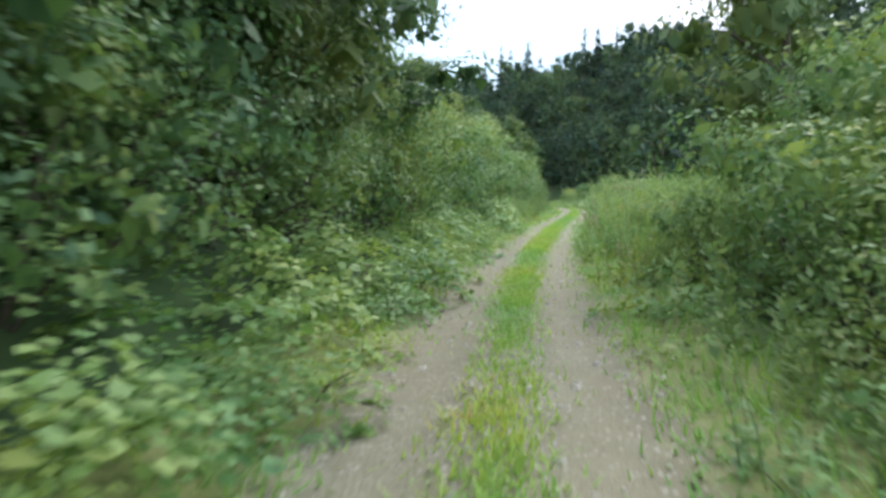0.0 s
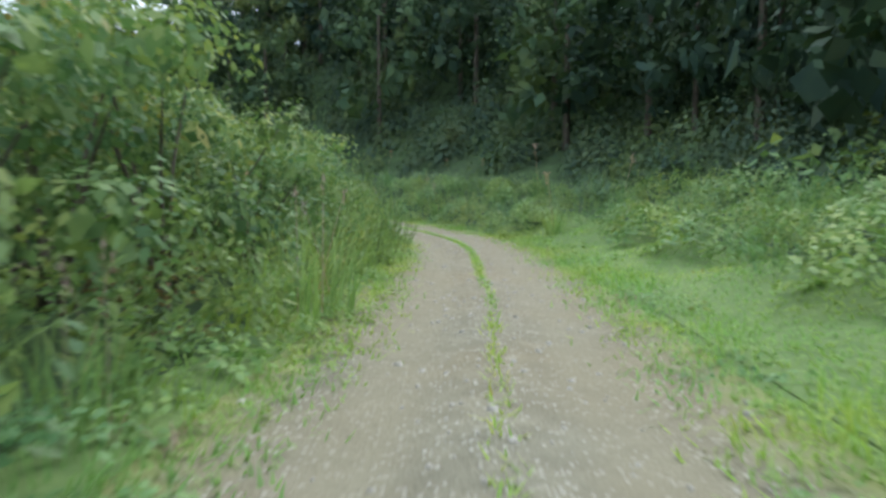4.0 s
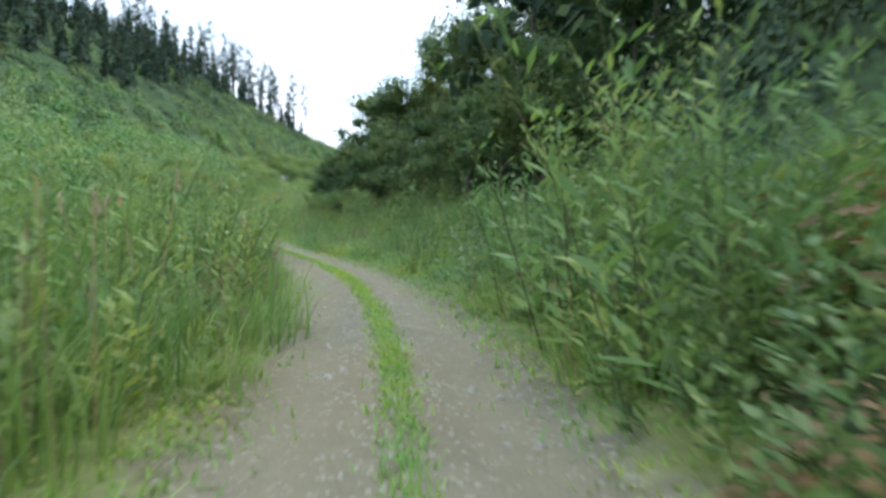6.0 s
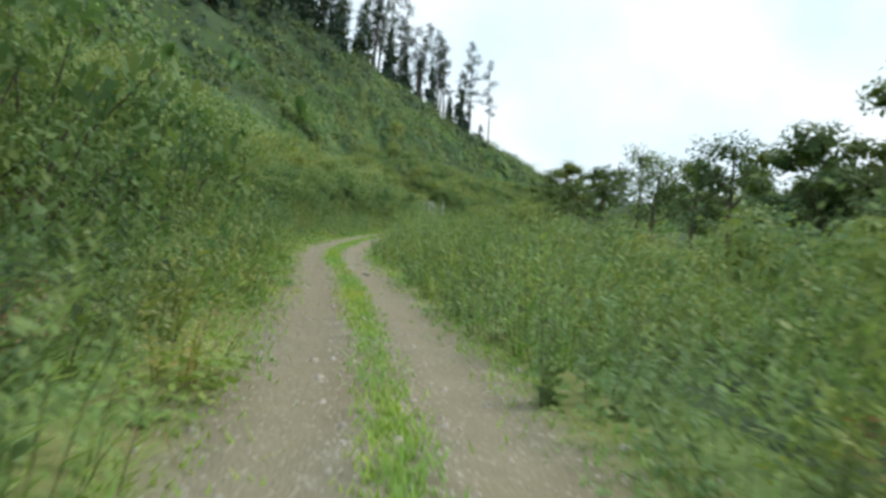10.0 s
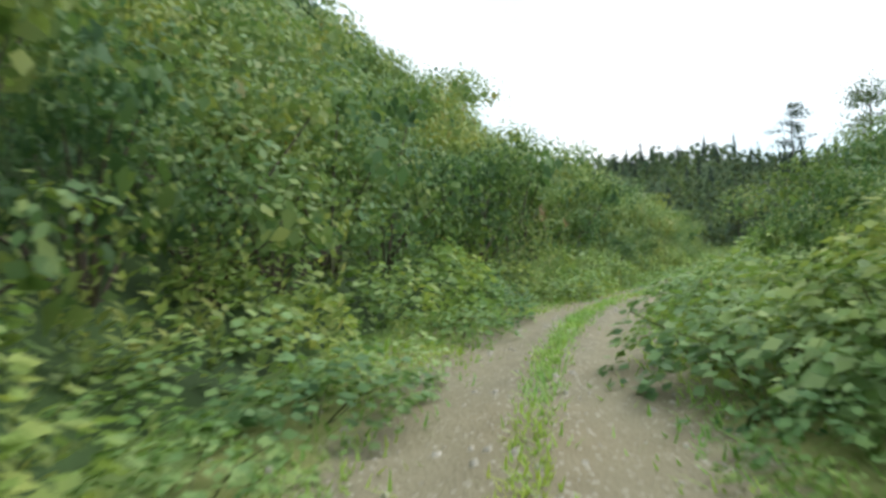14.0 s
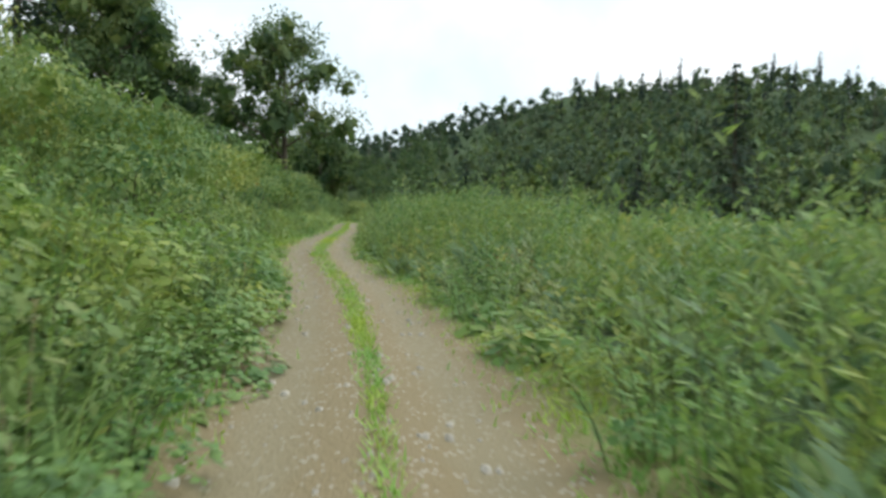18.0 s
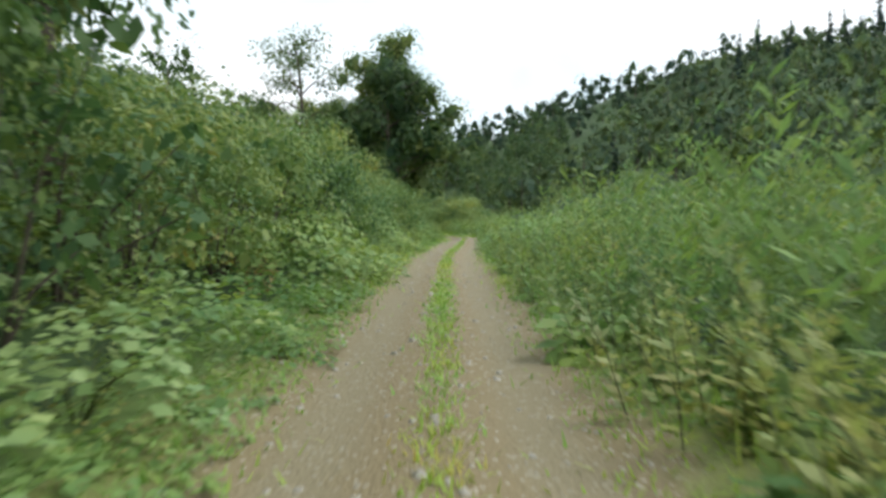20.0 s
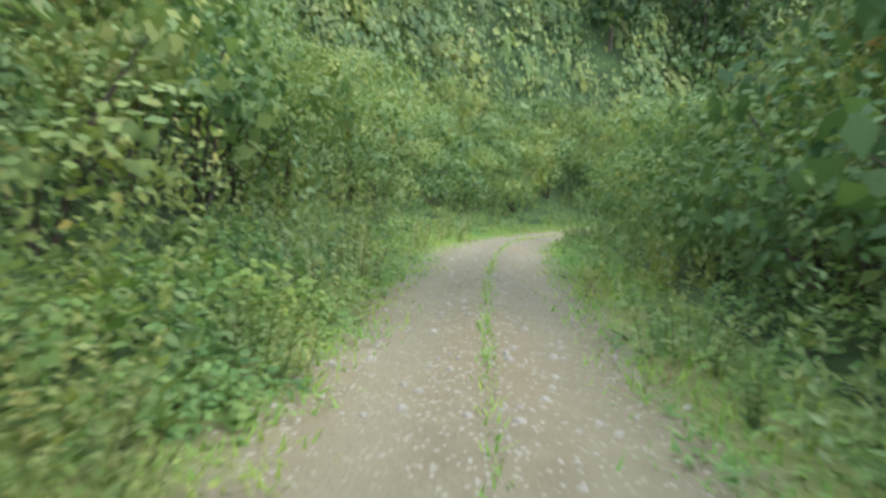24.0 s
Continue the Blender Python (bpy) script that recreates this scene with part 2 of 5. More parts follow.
def road_material():
    """Gravel with worn ruts; the map runs across (u, 1 at the edge of the gravel) and along (v, metres)."""
    m, n, k, bsdf, out = material("gravel_road")
    geo = n.new("ShaderNodeNewGeometry")
    uv = n.new("ShaderNodeUVMap")
    split = n.new("ShaderNodeSeparateXYZ")
    k.new(uv.outputs[0], split.inputs[0])

    def tex(kind, scale, detail=4):
        t = n.new(kind)
        t.inputs["Scale"].default_value = scale
        if kind == "ShaderNodeTexNoise":
            t.inputs["Detail"].default_value = detail
        k.new(geo.outputs["Position"], t.inputs["Vector"])
        return t

    def maths(op, a, b=None, c=None):
        x = n.new("ShaderNodeMath")
        x.operation = op
        for i, v in enumerate((a, b, c)):
            if v is None:
                continue
            if isinstance(v, (int, float)):
                x.inputs[i].default_value = v
            else:
                k.new(v, x.inputs[i])
        return x.outputs[0]

    def blend(f, a, b):
        x = n.new("ShaderNodeMix")
        x.data_type = "RGBA"
        k.new(f, x.inputs["Factor"])
        for v, key in ((a, "A"), (b, "B")):
            if isinstance(v, tuple):
                x.inputs[key].default_value = (*v, 1)
            else:
                k.new(v, x.inputs[key])
        return x.outputs["Result"]

    pebble = tex("ShaderNodeTexVoronoi", 26)
    pebble2 = tex("ShaderNodeTexVoronoi", 60)
    mid = tex("ShaderNodeTexNoise", 3.0, 5)
    wide = tex("ShaderNodeTexNoise", 0.35, 4)
    fine = tex("ShaderNodeTexNoise", 45, 4)
    tone = ramp_node(n, [(0.3, (0.108, 0.103, 0.071)), (0.52, (0.192, 0.184, 0.126)), (0.75, (0.31, 0.298, 0.215))])
    k.new(maths("ADD", maths("MULTIPLY", fine.outputs["Fac"], 0.5), maths("MULTIPLY", mid.outputs["Fac"], 0.5)), tone.inputs["Fac"])
    # the soil turns browner along the upper half of the track
    upper = n.new("ShaderNodeMapRange")
    upper.inputs["From Min"].default_value, upper.inputs["From Max"].default_value = 285.0, 315.0
    upper.inputs["To Max"].default_value = 0.78
    k.new(split.outputs["Y"], upper.inputs["Value"])
    # and greyer again with crushed stone at its top end
    top_end = n.new("ShaderNodeMapRange")
    top_end.inputs["From Min"].default_value, top_end.inputs["From Max"].default_value = 408.0, 432.0
    top_end.inputs["To Max"].default_value = -0.72
    k.new(split.outputs["Y"], top_end.inputs["Value"])
    brown = blend(maths("ADD", maths("ADD", upper.outputs[0], top_end.outputs[0]), maths("MULTIPLY_ADD", wide.outputs["Fac"], 1.6, -0.45)), tone.outputs["Color"], (0.215, 0.172, 0.092))
    sep = n.new("ShaderNodeSeparateColor")
    k.new(pebble.outputs["Color"], sep.inputs[0])
    pale = maths("MULTIPLY", maths("GREATER_THAN", sep.outputs[0], 0.84), maths("LESS_THAN", pebble.outputs["Distance"], 0.45))
    stony = blend(maths("MULTIPLY", pale, 0.7), brown, (0.43, 0.42, 0.36))
    # worn wheel tracks, smoother and paler than the crown and the edges
    across = maths("ABSOLUTE", split.outputs["X"])
    rut = maths("SMOOTH_MIN", maths("ABSOLUTE", maths("SUBTRACT", across, 0.56)), 0.5, 0.1)
    inrut = n.new("ShaderNodeMapRange")
    inrut.interpolation_type = "SMOOTHSTEP"
    inrut.inputs["From Min"].default_value, inrut.inputs["From Max"].default_value = 0.30, 0.08
    k.new(maths("ADD", rut, maths("MULTIPLY_ADD", mid.outputs["Fac"], 0.3, -0.15)), inrut.inputs["Value"])
    worn = blend(maths("MULTIPLY", inrut.outputs[0], 0.5), stony, blend(fine.outputs["Fac"], (0.19, 0.17, 0.104), (0.268, 0.245, 0.16)))
    # thin moss and dead stalks along the edges
    edge = n.new("ShaderNodeMapRange")
    edge.interpolation_type = "SMOOTHSTEP"
    edge.inputs["From Min"].default_value, edge.inputs["From Max"].default_value = 0.9, 1.3
    k.new(maths("ADD", across, maths("MULTIPLY_ADD", mid.outputs["Fac"], 0.8, -0.4)), edge.inputs["Value"])
    green = blend(mid.outputs["Fac"], (0.10, 0.145, 0.035), (0.24, 0.25, 0.085))
    col = blend(edge.outputs[0], worn, green)
    k.new(col, bsdf.inputs["Base Color"])
    bsdf.inputs["Roughness"].default_value = 0.92
    h = maths("ADD", maths("MULTIPLY", pebble.outputs["Distance"], -0.7),
              maths("ADD", maths("MULTIPLY", pebble2.outputs["Distance"], -0.4), fine.outputs["Fac"]))
    bp = n.new("ShaderNodeBump")
    bp.inputs["Strength"].default_value = 0.7
    bp.inputs["Distance"].default_value = 0.02
    k.new(h, bp.inputs["Height"])
    k.new(bp.outputs["Normal"], bsdf.inputs["Normal"])
    return m


GRAVEL = road_material()

# ---- the plan: the road's middle line, x, y, z ----
# metres between two stations of the road, and from one unit of the plan to the next
K = 1.32
LOWER_ROAD = [
    (-5.37, -44.55, -1.19), (-4.96, -18.13, -0.53), (-2.50, 0.37, 0.00), (-0.96, 12.57, 0.32),
    (1.44, 25.14, 0.73), (4.33, 37.73, 1.14), (6.39, 48.22, 1.41), (7.49, 58.65, 1.62),
    (7.99, 70.88, 1.64), (7.84, 83.14, 1.33), (7.67, 95.30, 0.98), (8.11, 107.59, 0.81),
    (7.53, 119.14, 0.81), (3.22, 129.76, 1.02), (-4.86, 139.26, 1.45), (-15.39, 147.09, 1.98),
    (-27.83, 152.96, 2.47), (-41.33, 158.10, 3.31), (-53.57, 164.24, 4.25), (-64.16, 171.19, 5.43),
    (-73.27, 179.77, 6.68), (-81.57, 187.63, 7.67), (-91.39, 194.58, 8.71), (-102.30, 199.16, 9.70),
]
UPPER_ROAD = [
    (-113.70, 203.21, 10.77), (-124.42, 209.04, 11.88), (-134.61, 216.00, 13.05), (-144.32, 223.46, 14.27),
    (-153.68, 230.91, 15.48), (-162.90, 238.68, 16.88), (-170.31, 246.82, 18.08), (-175.14, 255.43, 18.81),
    (-177.88, 265.74, 19.01), (-180.22, 276.75, 19.39), (-182.99, 288.11, 19.55), (-186.90, 299.54, 19.58),
    (-193.03, 311.31, 19.58), (-199.32, 321.68, 19.79), (-205.19, 329.68, 19.80), (-213.84, 337.36, 19.93),
    (-223.00, 344.16, 20.17), (-231.70, 352.00, 20.43), (-240.56, 360.42, 20.68), (-249.69, 368.48, 20.87),
    (-258.77, 376.69, 21.01), (-267.44, 385.19, 21.09), (-276.78, 393.66, 21.16), (-286.71, 399.24, 21.21),
    (-297.81, 403.45, 21.24), (-308.75, 407.86, 20.39), (-319.55, 412.77, 18.44), (-333.54, 420.40, 16.83),
    (-344.54, 429.07, 14.92), (-348.68, 437.24, 14.26), (-348.47, 446.50, 13.99),
]
ROAD = LOWER_ROAD + UPPER_ROAD


def spline(points, step=1.0):
    """A smooth line through the points, in even steps."""
    p = np.array(points, float)
    p = np.vstack([2 * p[0] - p[1], p, 2 * p[-1] - p[-2]])
    out = []
    for i in range(1, len(p) - 2):
        a, b, c, d = p[i - 1:i + 3]
        ta, tb, td = (np.linalg.norm(v) ** 0.5 for v in (b - a, c - b, d - c))
        m1 = tb * ((b - a) / ta - (c - a) / (ta + tb) + (c - b) / tb)
        m2 = tb * ((c - b) / tb - (d - b) / (tb + td) + (d - c) / td)
        n = max(4, int(np.linalg.norm(c - b) * 4))
        u = np.linspace(0, 1, n, endpoint=False)[:, None]
        out.append((2 * u**3 - 3 * u**2 + 1) * b + (u**3 - 2 * u**2 + u) * m1 + (-2 * u**3 + 3 * u**2) * c + (u**3 - u**2) * m2)
    q = np.vstack(out)
    s = np.concatenate([[0], np.cumsum(np.linalg.norm(np.diff(q[:, :2], axis=0), axis=1))])
    even = np.arange(0, s[-1], step)
    return np.stack([np.interp(even, s, q[:, i]) for i in range(3)], axis=1)


LINE = spline(ROAD, K)
kernel = np.hanning(9) / np.hanning(9).sum()
LINE[:, 2] = np.convolve(np.pad(LINE[:, 2], 4, mode="edge"), kernel, mode="valid")
AHEAD = np.gradient(LINE[:, :2], axis=0)
AHEAD /= np.linalg.norm(AHEAD, axis=1)[:, None]
# stations are counted from the point where the camera starts
ZERO = int(np.argmin(np.hypot(LINE[:, 0] - ROAD[2][0], LINE[:, 1] - ROAD[2][1])))
FIRST, LAST = -ZERO, len(LINE) - 1 - ZERO


def on_road(s, d):
    """Place and height beside the road: s stations along, d metres to the right."""
    i = np.asarray(s, float) + ZERO
    x, y, z = (np.interp(i, np.arange(len(LINE)), LINE[:, j]) for j in range(3))
    ax, ay = (np.interp(i, np.arange(len(LINE)), AHEAD[:, j]) for j in range(2))
    return x + d * ay, y - d * ax, z


# station, then the rise per metre and the greatest rise of the land beside the road
LEFT_LAND = [(-34.0, 0.7, 10.56), (0.0, 0.85, 9.24), (28.0, 0.8, 7.92), (45.0, 0.5, 5.94), (85.0, 0.25, 3.0), (105.0, 0.34, 15.84), (130.0, 0.42, 39.6), (185.0, 0.48, 44.88), (230.0, 0.6, 44.88), (241.0, 0.5, 39.6), (246.0, 0.5, 0.2), (257.0, 0.5, 0.2), (261.0, 0.68, 28.0), (278.0, 0.62, 17.0), (294.0, 0.5, 6.6), (303.0, 0.9, 3.0), (322.0, 1.0, 3.0), (338.0, 0.5, 3.5), (355.0, 0.45, 7.92), (392.0, 0.5, 10.56), (420.0, 0.55, 18.48), (470.0, 0.6, 23.76)]
RIGHT_LAND = [(-34.0, 0.1, 1.0), (0.0, 0.12, 1.2), (45.0, 0.2, 3.0), (85.0, 0.2, 10.56), (100.0, 0.45, 34.32), (122.0, 0.5, 34.32), (138.0, 0.12, 3.0), (150.0, -0.1, -3.0), (235.0, -0.08, -2.5), (258.0, 0.1, 1.0), (270.0, 0.35, 7.92), (297.0, 0.4, 7.92), (306.0, 0.05, 0.5), (392.0, 0.05, 0.6), (424.0, 0.08, 1.0), (440.0, 0.3, 3.0), (470.0, 0.3, 3.0)]
# ridges: x, y, height and half width
RIDGES = [[(-132.0, 340.6, 40.9, 37.0), (-147.8, 363.0, 40.9, 37.0), (-163.7, 378.8, 40.0, 34.3), (-176.9, 397.3, 38.5, 34.3), (-195.4, 419.8, 34.5, 34.3)],
          [(99.0, 118.8, 39.6, 72.6), (79.2, 165.0, 39.6, 66.0), (43.6, 211.2, 38.3, 63.4), (10.6, 196.7, 27.7, 52.8), (-18.5, 195.4, 18.5, 37.0)],
          [(-211.2, 268.0, 35.6, 37.0), (-225.7, 249.5, 47.5, 52.8), (-242.9, 213.8, 68.6, 81.8), (-250.8, 165.0, 83.2, 105.6), (-235.0, 112.2, 87.1, 105.6), (-270.6, 46.2, 99.0, 132.0)],
          [(-620.4, 554.4, 44.9, 118.8), (-528.0, 561.0, 47.5, 118.8), (-435.6, 567.6, 58.0, 118.8), (-388.1, 563.6, 66.0, 125.4), (-345.8, 567.6, 71.5, 132.0), (-310.2, 563.6, 68.6, 132.0), (-270.6, 543.8, 65.5, 125.4), (-237.6, 547.8, 56.8, 118.8), (-202.0, 562.3, 58.0, 118.8), (-103.0, 574.2, 47.5, 118.8), (15.8, 557.0, 52.8, 132.0)],
          [(-439.6, 336.6, 58.1, 79.2), (-403.9, 409.2, 43.6, 55.4), (-396.0, 462.0, 43.6, 52.8), (-410.5, 520.1, 46.2, 66.0)]]
# station and half width of the bare gravel
WIDTH = [(-34, 1.05), (20, 1.05), (40, 1.2), (78, 1.5), (96, 1.55), (108, 1.3), (130, 1.15), (185, 1.2), (235, 1.25), (262, 1.15),
         (276, 1.02), (292, 1.15), (304, 1.4), (318, 1.4), (328, 1.25), (392, 1.3), (405, 1.35), (420, 1.15), (438, 1.25), (470, 1.25)]


def smooth(a, b, x):
    t = np.clip((x - a) / (b - a), 0, 1)
    return t * t * (3 - 2 * t)


def table(rows, s):
    r = np.array(rows)
    return [np.interp(s, r[:, 0], r[:, j]) for j in range(1, r.shape[1])]


def nearest(x, y):
    """The station of the nearest point of the road, and the metres to its right."""
    x, y = np.atleast_1d(x).astype(float), np.atleast_1d(y).astype(float)
    s, d, zmean = np.zeros_like(x), np.zeros_like(x), np.zeros_like(x)
    for a in range(0, len(x), 4000):
        b = slice(a, a + 4000)
        dx, dy = x[b, None] - LINE[None, :, 0], y[b, None] - LINE[None, :, 1]
        q = dx * dx + dy * dy
        i = q.argmin(axis=1)
        r = np.arange(len(i))
        s[b] = i - ZERO
        along = dx[r, i] * AHEAD[i, 0] + dy[r, i] * AHEAD[i, 1]
        s[b] += np.clip(along / K, -0.5, 0.5)
        side = dx[r, i] * AHEAD[i, 1] - dy[r, i] * AHEAD[i, 0]
        d[b] = np.sign(side) * np.sqrt(np.maximum(q[r, i] - np.clip(along, -K / 2, K / 2) ** 2, 0))
        w = 1 / (q + 4) ** 2
        zmean[b] = (w * LINE[None, :, 2]).sum(axis=1) / w.sum(axis=1)
    return s, d, zmean


def bumps(x, y, scale, seed=0.0):
    return (np.sin(x / scale + 1.3 + seed) * np.cos(y / scale * 1.17 - 0.7 + seed)
            + 0.5 * np.sin(x / scale * 2.3 - y / scale * 1.9 + 2 * seed)) / 1.5


def bank_foot(s):
    """Where the left bank begins: close in at the fence, set back behind the lay-by."""
    return 2.6 - .65 * smooth(243, 247, s) * (1 - smooth(257, 261, s)) + 3.0 * smooth(306, 310, s) * (1 - smooth(317, 332, s))


def land(x, y):
    """The height of the ground."""
    x, y = np.atleast_1d(x).astype(float), np.atleast_1d(y).astype(float)
    s, d, zmean = nearest(x, y)
    off = np.abs(d)
    lr, lc = table(LEFT_LAND, s)
    rr, rc = table(RIGHT_LAND, s)
    rise, cap = np.where(d < 0, lr, rr), np.where(d < 0, lc, rc)
    foot = np.where(d < 0, bank_foot(s), 2.6)
    run = np.clip(off - foot, 0, None) * np.abs(rise)
    side = np.sign(rise) * np.abs(cap) * (1 - np.exp(-run / np.maximum(np.abs(cap), 0.3)))
    past = smooth(0, 25, (x - LINE[-1, 0]) * AHEAD[-1, 0] + (y - LINE[-1, 1]) * AHEAD[-1, 1])
    side = np.where(s > len(LINE) - ZERO - 2.5, side * (1 - past) + np.minimum(side, 3) * past, side)
    notch = smooth(243, 247, s) * (1 - smooth(257, 261, s)) * (d < 0)
    side = side + notch * 30 * (1 - np.exp(-np.clip(off - 9.6, 0, None) * .9 / 30))
    zr = np.interp(s + ZERO, np.arange(len(LINE)), LINE[:, 2])
    keep = smooth(6, 25, off)
    base = zr * (1 - keep) + zmean * keep + side
    top = np.full_like(x, -50.0)
    for ridge in RIDGES:
        for (x1, y1, h1, w1), (x2, y2, h2, w2) in zip(ridge, ridge[1:]):
            ex, ey = x2 - x1, y2 - y1
            t = np.clip(((x - x1) * ex + (y - y1) * ey) / (ex * ex + ey * ey), 0, 1)
            q = np.hypot(x - x1 - t * ex, y - y1 - t * ey) / (w1 + t * (w2 - w1))
            f = np.clip(1 - q, 0, 1) ** 1.15
            crest = h1 + t * (h2 - h1) + 3.0 * bumps(x, y, 22)
            top = np.maximum(top, base + (crest - base) * f)
    hill = np.maximum(base, top)
    z = base + (hill - base) * smooth(4, 17, off)
    z = z + 0.5 * bumps(x, y, 5.0, 1.0) * smooth(6, 14, off) + 0.12 * bumps(x, y, 1.1, 2.0) * smooth(2.2, 4, off)
    return z + 0.06 * smooth(1.5, 2.4, off)


# ---- helpers for meshes ----
def mesh_of(name, verts, faces, mats, slots=None, smooth_shade=False):
    me = bpy.data.meshes.new(name)
    verts = np.asarray(verts, np.float32)
    faces = np.asarray(faces, np.int32)
    me.vertices.add(len(verts))
    me.vertices.foreach_set("co", verts.ravel())
    me.loops.add(faces.size)
    me.loops.foreach_set("vertex_index", faces.ravel())
    me.polygons.add(len(faces))
    me.polygons.foreach_set("loop_start", np.arange(0, faces.size, faces.shape[1], dtype=np.int32))
    for m in mats:
        me.materials.append(m)
    if slots is not None:
        me.polygons.foreach_set("material_index", np.asarray(slots, np.int32))
    if smooth_shade:
        me.polygons.foreach_set("use_smooth", np.ones(len(faces), bool))
    me.update(calc_edges=True)
    me.validate()
    return me


class Soup:
    """Quads gathered for one part of a plant."""

    def __init__(self, name="part", mat=None):
        self.name, self.mat, self.v, self.f, self.n = name, mat, [], [], 0

    def add(self, verts, faces):
        verts, faces = np.asarray(verts, float).reshape(-1, 3), np.asarray(faces, int).reshape(-1, 4)
        self.v.append(verts)
        self.f.append(faces + self.n)
        self.n += len(verts)
        return self

    def arrays(self):
        return np.vstack(self.v), np.vstack(self.f)

    def mesh(self, name=None, mats=None, shade=True):
        return mesh_of(name or self.name, *self.arrays(), mats or [self.mat], None, shade)


def unit(v):
    return v / np.maximum(np.linalg.norm(v, axis=-1, keepdims=True), 1e-9)


def leaves(rng, base, way, up, length, width, fold=0.18, droop=0.0):
    """One kite-shaped leaf for each base, along way, with up as its rough normal."""
    base, way, up = np.asarray(base, float), unit(np.asarray(way, float)), np.asarray(up, float)
    n = len(base)
    length, width = np.broadcast_to(length, n)[:, None], np.broadcast_to(width, n)[:, None]
    across = unit(np.cross(way, up))
    normal = np.cross(across, way)
    tip = base + way * length - np.array([0, 0, 1.0]) * droop * length
    middle = base + way * length * 0.42 + normal * length * fold
    v = np.stack([base, middle + across * width * 0.5 - normal * length * fold * 1.6, tip, middle - across * width * 0.5 - normal * length * fold * 1.6], axis=1)
    return v.reshape(-1, 3), np.arange(4 * n).reshape(n, 4)


def blades(rng, base, heading, height, lean, width, parts=3):
    """Grass blades that rise and arch over; each one a strip of quads."""
    n = len(base)
    heading, height, lean, width = (np.broadcast_to(a, n) for a in (heading, height, lean, width))
    out = np.stack([np.cos(heading), np.sin(heading), np.zeros(n)], axis=1)
    side = np.stack([-np.sin(heading), np.cos(heading), np.zeros(n)], axis=1)
    rows = []
    for i in range(parts + 1):
        u = i / parts
        c = base + out * (lean * height * u**1.8)[:, None] + np.array([0, 0, 1.0]) * (height * (u - 0.42 * np.minimum(lean, 1.4) * u**2.6))[:, None]
        w = width * (1 - u**1.5 * 0.92) * 0.5
        rows += [c - side * w[:, None], c + side * w[:, None]]
    v = np.stack(rows, axis=1)
    k = 2 * (parts + 1)
    f = np.array([[2 * i, 2 * i + 1, 2 * i + 3, 2 * i + 2] for i in range(parts)])
    return v.reshape(-1, 3), (f[None] + (np.arange(n) * k)[:, None, None]).reshape(-1, 4)


def tube(points, radii, sides=6):
    """A tapered stem through the points."""
    p, r = np.asarray(points, float), np.asarray(radii, float)
    t = unit(np.gradient(p, axis=0))
    ref = np.where(np.abs(t[:, 2:3]) > 0.9, np.array([[1.0, 0, 0]]), np.array([[0, 0, 1.0]]))
    a = unit(np.cross(t, ref))
    b = np.cross(t, a)
    ang = np.arange(sides) / sides * 2 * np.pi
    v = p[:, None] + r[:, None, None] * (np.cos(ang)[None, :, None] * a[:, None] + np.sin(ang)[None, :, None] * b[:, None])
    f = []
    for i in range(len(p) - 1):
        for j in range(sides):
            k = (j + 1) % sides
            f.append([i * sides + j, i * sides + k, (i + 1) * sides + k, (i + 1) * sides + j])
    return v.reshape(-1, 3), np.array(f)


def ball(rng, n, radius=(1, 1, 1), inner=0.6):
    """Points through the outer part of an ellipsoid."""
    d = unit(rng.normal(size=(n, 3)))
    return d * (inner + (1 - inner) * rng.random((n, 1)) ** 0.6) * np.array(radius), d


# ---- plants: each returns a mesh, or meshes for its parts ----
def grass_mesh(seed, n, height, spread, width, lean, mat, plume=0):
    rng = np.random.default_rng(seed)
    a = rng.random(n) * 6.28
    r = spread * np.sqrt(rng.random(n))
    base = np.stack([r * np.cos(a), r * np.sin(a), np.zeros(n) - 0.05], axis=1)
    soup, seeds = Soup("leafage", mat), Soup("plume", PLUME)
    soup.add(*blades(rng, base, a + rng.normal(0, 0.7, n), height * rng.uniform(0.55, 1.05, n), lean * rng.uniform(0.3, 1.3, n), width * rng.uniform(0.7, 1.2, n)))
    for i in range(plume):
        b = np.array([[rng.normal(0, spread * .4), rng.normal(0, spread * .4), 0]])
        h = height * rng.uniform(1.05, 1.3)
        ang = rng.random() * 6.28
        top = b[0] + np.array([np.cos(ang) * .15 * h, np.sin(ang) * .15 * h, h])
        seeds.add(*tube([b[0], (b[0] + top) / 2 + [0, 0, .1], top], [.008, .006, .004], 3))
        q = top - np.array([0, 0, 1]) * rng.random((14, 1)) * .35
        w = unit(np.stack([rng.normal(0, .5, 14), rng.normal(0, .5, 14), np.ones(14)], axis=1))
        seeds.add(*leaves(rng, q, w, rng.normal(size=(14, 3)), .2, .022))
    if not plume:
        for i in range(5):
            f = np.array([rng.normal(0, spread * .45), rng.normal(0, spread * .45), 0])
            top = f + np.array([rng.normal(0, .12), rng.normal(0, .12), height * rng.uniform(.85, 1.15)])
            seeds.add(*tube([f, (f + top) / 2, top], [.006, .005, .003], 3))
            seeds.add(*leaves(rng, top - np.array([0, 0, 1]) * rng.random((6, 1)) * .16, rng.normal(0, .3, (6, 3)) + [0, 0, 1], rng.normal(size=(6, 3)), .08, .014))
        seeds.name = "stalkwork"
    return [soup, seeds]


